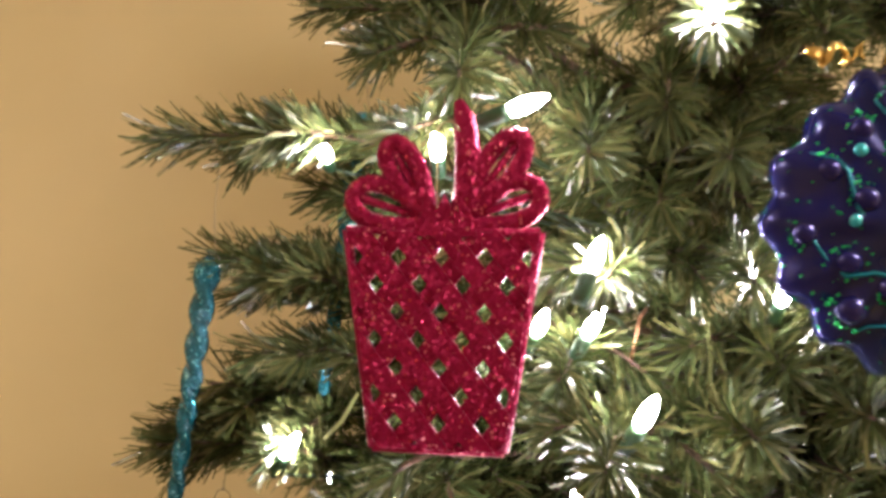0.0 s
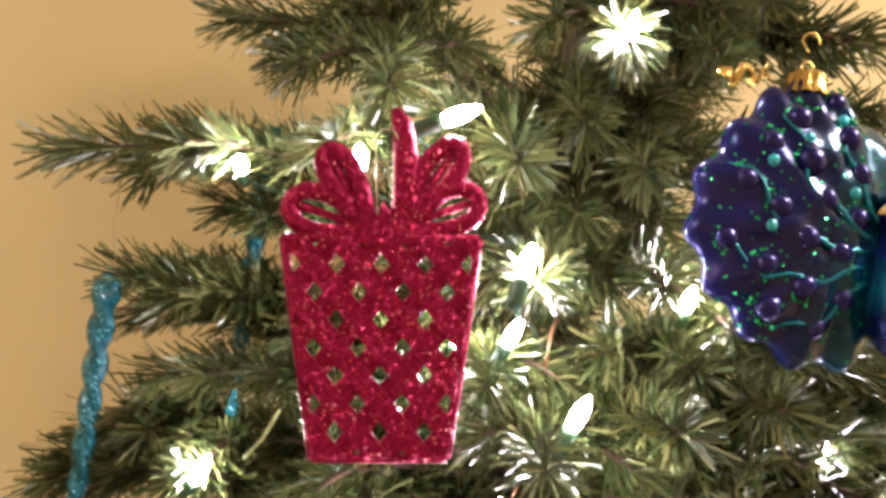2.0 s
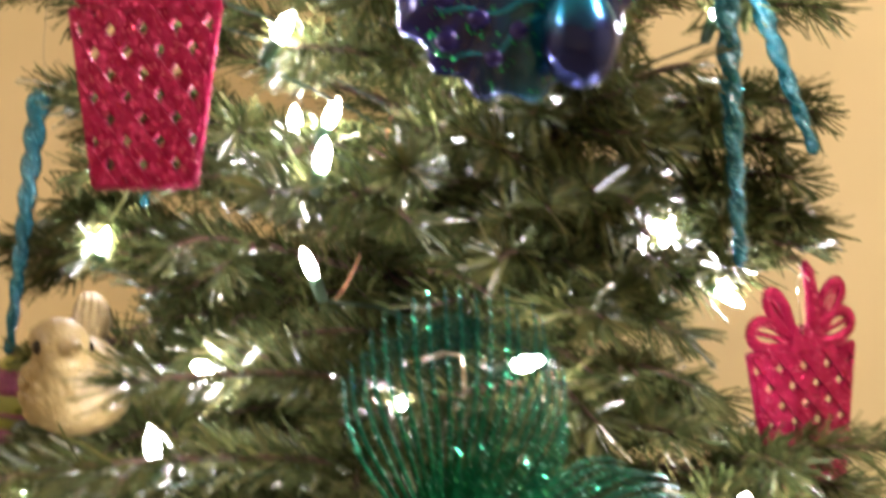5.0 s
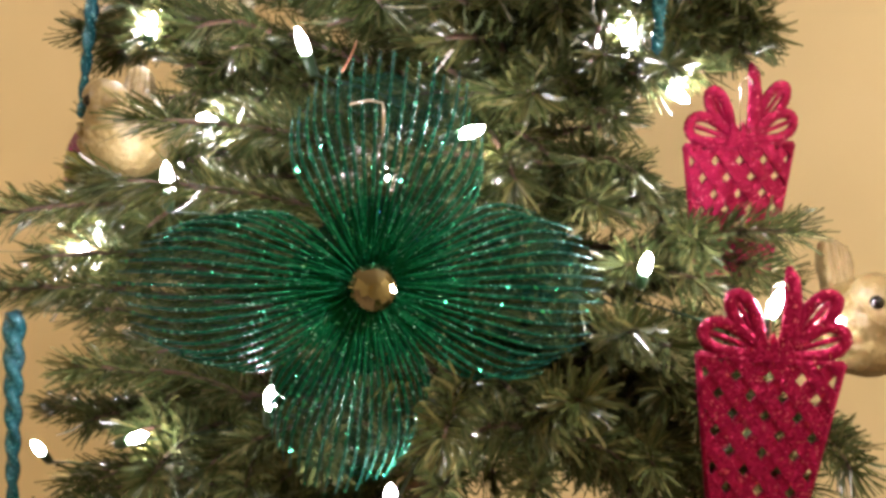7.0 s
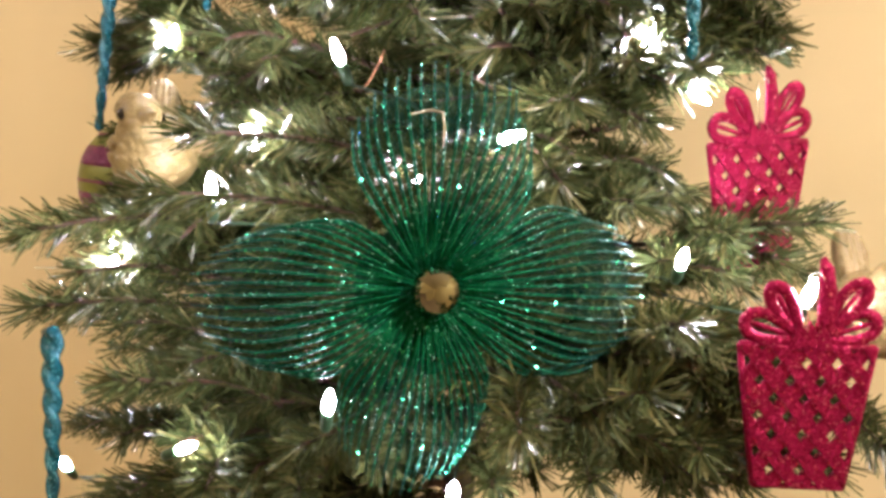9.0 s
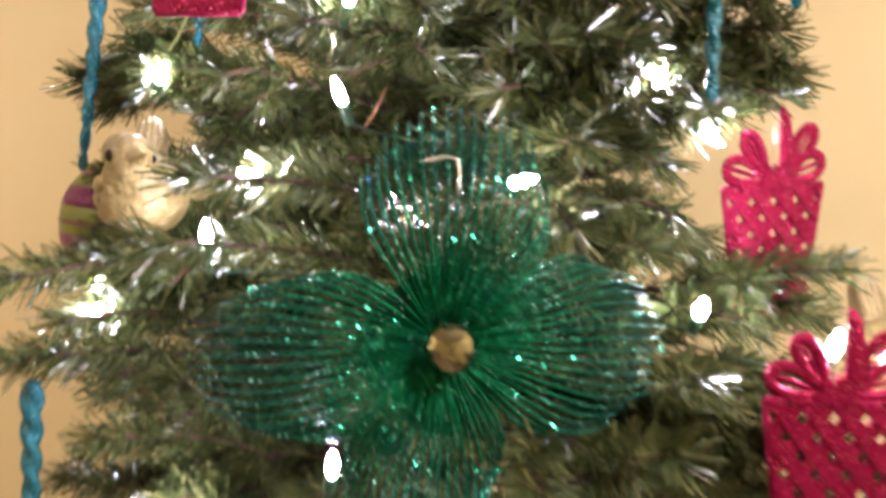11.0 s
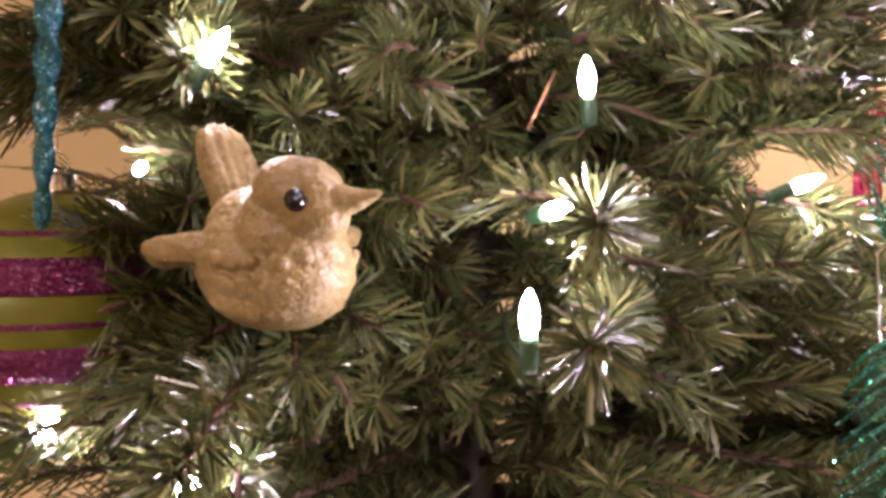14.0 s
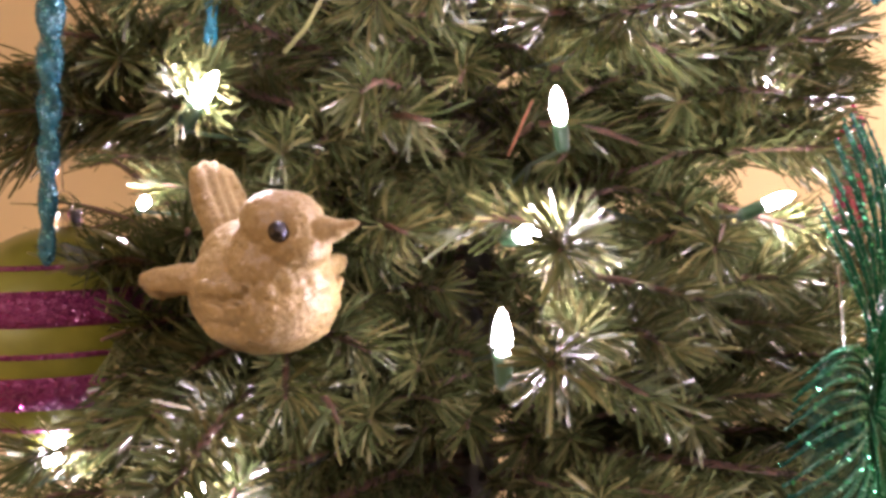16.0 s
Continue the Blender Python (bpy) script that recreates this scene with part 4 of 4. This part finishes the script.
    part("gem", bm, GEM, ob, "faceted mirrored gem", smooth=False)
    bm = bmesh.new()
    tube(bm, [(0, 0.006, 0.02), (-0.001, 0.008, 0.07), (-0.003, -0.010, 0.086), (-0.004, -0.022, 0.090), (-0.005, -0.024, 0.101), (-0.006, -0.022, 0.110), (-0.013, -0.020, 0.111), (-0.025, -0.018, 0.107)], 0.0009, 6)
    part("wire_hook", bm, SILVER, ob, "silver wire hook")


flower_ornament(pose(0.268, 0.433, 1.3255, -4, 0, 34))

# colours of the peacock's fan run from violet at its rim to teal beside the body
# the ramps stand in for sheen; the body's cyan band paints its highlight
for m, stops in ((BLUE, ((0.20, (0.007, 0.009, 0.12)), (0.42, (0.003, 0.010, 0.07)), (0.62, (0.003, 0.07, 0.12)), (0.85, (0.004, 0.010, 0.07)))), (BODY, ((0.3, (0.01, 0.02, 0.12)), (0.48, (0.01, 0.22, 0.42)), (0.62, (0.02, 0.05, 0.45)), (0.8, (0.01, 0.01, 0.10))))):
    t, p = nodes(m)
    tc = t.nodes.new("ShaderNodeTexCoord")
    sep = t.nodes.new("ShaderNodeSeparateXYZ")
    t.links.new(tc.outputs["Object"], sep.inputs[0])
    rg = t.nodes.new("ShaderNodeMapRange")
    rg.inputs["From Min"].default_value, rg.inputs["From Max"].default_value = (-0.07, 0.07) if m is BLUE else (-0.04, 0.04)
    t.links.new(sep.outputs["X" if m is BLUE else "Z"], rg.inputs["Value"])
    ns = add(t, "ShaderNodeTexNoise", Scale=55.0, Detail=3.0)
    t.links.new(tc.outputs["Object"], ns.inputs["Vector"])
    mx = t.nodes.new("ShaderNodeMath")
    mx.operation = "MULTIPLY_ADD"
    mx.inputs[1].default_value = 0.35
    t.links.new(ns.outputs["Fac"], mx.inputs[0])
    sub = t.nodes.new("ShaderNodeMath")
    sub.operation = "SUBTRACT"
    sub.inputs[1].default_value = 0.175
    t.links.new(rg.outputs[0], sub.inputs[0])
    t.links.new(sub.outputs[0], mx.inputs[2])
    rp = t.nodes.new("ShaderNodeValToRGB")
    while len(rp.color_ramp.elements) < len(stops):
        rp.color_ramp.elements.new(0.5)
    for el, (at, c) in zip(rp.color_ramp.elements, stops):
        el.position, el.color = at, (*c, 1)
    t.links.new(mx.outputs[0], rp.inputs[0])
    t.links.new(rp.outputs[0], p.inputs["Base Color"])


def fan_front(x, z):
    """The front of the fan at x and z, or None beyond its rim."""
    slim = 1 - 0.38 * max(z / 0.066, 0) ** 2
    q = ((x + 0.012 * max(z / 0.066, 0) ** 2) / (0.064 * slim)) ** 2 + (z / 0.066) ** 2
    return None if q > 0.84 else -0.019 * math.sqrt(1 - q)


def peacock_ornament(m):
    """A blown-glass peacock with its fan spread: x to the side of the body, y away from the viewer."""
    ob = thing("peacock_ornament", m, "shiny blue glass peacock ornament with beaded fan and gold cap", "ornament")
    rnd = random.Random(11)
    bm = bmesh.new()
    ball(bm, (0, 0, 0), (1, 1, 1), 128)
    for v in bm.verts:
        x, y, z = v.co
        a = math.atan2(z, x)
        edge = math.hypot(x, z)
        rim = 1 + (0.045 * math.cos(15 * a) + 0.025 * math.sin(4 * a + 1.0)) * edge ** 4
        ridge = 0.0022 * math.cos(15 * a) * edge * edge + 0.0030 * noise.noise(Vector((x * 5, y, z * 5)))
        slim = 1 - 0.38 * max(z, 0) ** 2
        v.co = (x * 0.064 * rim * slim - 0.012 * max(z, 0) ** 2, y * (0.019 + ridge), z * 0.066 * rim)
    fan = part("fan", bm, BLUE, ob, "indigo glass fan with a scalloped rim")
    grains("glitter", fan, 420, 0.0017, LEAFGLIT, 8, 0.7)
    bm = bmesh.new()
    ball(bm, (0, 0, 0), (0.0058, 0.0046, 0.0064), 16)
    bead = None
    bm2 = bmesh.new()
    for k in range(26):
        a = 2 * math.pi * k / 26 + rnd.uniform(-0.2, 0.2)
        far = rnd.uniform(0.0058, 0.0088)
        bmesh.ops.create_icosphere(bm2, subdivisions=1, radius=rnd.uniform(0.0006, 0.0014), matrix=Matrix.Translation((far * math.cos(a), 0.0012, far * 1.08 * math.sin(a))))
    bm3 = bmesh.new()
    ball(bm3, (0, 0, 0), (0.0030, 0.0022, 0.0030), 12)
    stone = None
    hub = Vector((0.030, 0, -0.018))
    for ring, (far, n, a0, a1) in enumerate(((0.029, 4, 95, 215), (0.046, 6, 78, 225), (0.063, 8, 72, 228), (0.081, 6, 85, 178))):
        for k in range(n):
            a = radians(a0 + (a1 - a0) * (k + 0.5 * (ring % 2)) / (n - 1 + 0.5 * (ring % 2)) + rnd.uniform(-3, 3))
            x, z = hub.x + far * math.cos(a), hub.z + far * math.sin(a)
            y = fan_front(x, z)
            if y is None:
                continue
            mm = pose(x, y + 0.0008, z, 0, 90 - math.degrees(a), 0) @ Matrix.Diagonal((*([rnd.uniform(0.8, 1.1)] * 3), 1))
            if bead is None:
                bead = part("feather_bead", bm, BEAD, ob, "dark violet glass bead")
                bead.matrix_basis = mm
                dots = tagged(part("glitter_ring", bm2, LEAFGLIT, bead), kind="stuff")
            else:
                tagged(again(dots, Matrix(), again(bead, mm, ob)), kind="stuff")
            if rnd.random() < 0.3:
                x, z = x + rnd.uniform(-0.004, 0.004), z - 0.0095
                y = fan_front(x, z)
                if y is not None:
                    if stone is None:
                        stone = part("aqua_stone", bm3, AQUASTONE, ob, "small aqua glass stone")
                        stone.matrix_basis = pose(x, y, z)
                    else:
                        again(stone, pose(x, y, z), ob)
    for a in (112, 138, 162, 186, 210):
        bm = bmesh.new()
        pts = []
        for i in range(15):
            u = 0.016 + 0.075 * i / 14
            aa = radians(a + 9 * math.sin(i / 3.2) + 3 * math.sin(i * 1.1 + a))
            x, z = hub.x + u * math.cos(aa), hub.z + u * math.sin(aa)
            y = fan_front(x, z)
            if y is not None:
                pts.append((x, y - 0.0002, z))
        tube(bm, pts, [0.0016 - 0.0012 * i / len(pts) for i in range(len(pts))], 6)
        part("feather_line", bm, AQUA, ob, "aqua enamel line")
    bm = bmesh.new()
    lathe(bm, [(0, 0.040), (0.005, 0.039), (0.0088, 0.034), (0.0096, 0.027), (0.0100, 0.018), (0.0135, 0.006), (0.0185, -0.008), (0.0190, -0.020), (0.0150, -0.031), (0.008, -0.038), (0, -0.040)], 32)
    body = part("body", bm, BODY, ob, "glossy blue glass body")
    body.matrix_basis = pose(0.033, -0.022, -0.022, 0, -12, 0)
    bm = bmesh.new()
    tube(bm, [(0, 0, 0), (-0.005, -0.001, 0.0005), (-0.0095, -0.001, -0.001)], [0.0035, 0.0024, 0.0003], 8)
    part("beak", bm, CORN, body, "pale yellow beak").matrix_basis = pose(-0.006, -0.004, 0.031)
    bm = bmesh.new()
    for s in (-1, 0, 1):
        tube(bm, [(0, 0, 0), (0.002 * s, 0, 0.006), (0.005 * s, 0, 0.010)], [0.0006, 0.0005, 0.0009], 6)
    part("crest", bm, GOLD, body).matrix_basis = pose(0, 0, 0.038)
    bm = bmesh.new()
    lathe(bm, [(0, 0.007), (0.006, 0.0068), (0.0082, 0.005), (0.0090, -0.001), (0.0115, -0.005)], 28)
    for v in bm.verts:
        wave = 1 + 0.16 * math.sin(11 * math.atan2(v.co.y, v.co.x)) + 0.05 * math.sin(v.co.z * 1400)
        v.co.x, v.co.y = v.co.x * wave, v.co.y * wave
    part("cap", bm, GOLD, ob, "crimped gold cap").matrix_basis = pose(-0.012, 0, 0.065)
    bm = bmesh.new()
    tube(bm, [(-0.012 + 0.003 * math.cos(2 * math.pi * k / 12), 0, 0.0745 + 0.003 * math.sin(2 * math.pi * k / 12)) for k in range(12)], 0.0006, 6, closed=True)
    hook(bm, (-0.012, 0.006, 0.090), (-0.012, 0.0, 0.082))
    part("wire_hook", bm, GOLD, ob)


peacock_ornament(pose(0.278, 0.448, 1.633, 0, 4, 12))

# a gilt ribbon bow above the peacock
ribbon = thing("ribbon_bow", pose(0.243, 0.452, 1.704), "small crinkled gold foil ribbon tied on a twig", "ribbon")
for s in (-1, 1):
    bm = bmesh.new()
    rnd = random.Random(3 + s)
    tube(bm, [(s * 0.001 * k + rnd.uniform(-0.001, 0.001), rnd.uniform(-0.003, 0.003), 0.004 * math.sin(k * 0.9) + rnd.uniform(-0.001, 0.001)) for k in range(1, 12)], 0.0035, 6, 0.2)
    part("ribbon_strand", bm, GOLD, ribbon)

# bare hook wires among the twigs
for name, line, r, m, label in (
    ("copper_hook", [(0.183, 0.594, 1.585), (0.179, 0.590, 1.579), (0.177, 0.589, 1.561), (0.175, 0.588, 1.549)], 0.0011, COPPER, "copper coloured hook wire hanging from a twig"),
    ("copper_hook", [(0.165, 0.590, 1.484), (0.161, 0.592, 1.474), (0.155, 0.592, 1.460), (0.149, 0.590, 1.450)], 0.0008, COPPER, "copper coloured hook wire hanging below a bulb"),
    ("cord_end", [(0.024, 0.530, 1.522), (0.016, 0.532, 1.506), (0.006, 0.536, 1.494)], 0.0010, CORD, "thin pale green cord end lying on a twig"),
    ("cord_end", [(0.214, 0.564, 1.580), (0.219, 0.570, 1.561), (0.220, 0.575, 1.543), (0.223, 0.580, 1.527)], 0.0014, CORD, "loose pale green cord end hanging from a twig"),
):
    bm = bmesh.new()
    tube(bm, line, r, 6)
    tagged(part(name, bm, m), label, "wire")
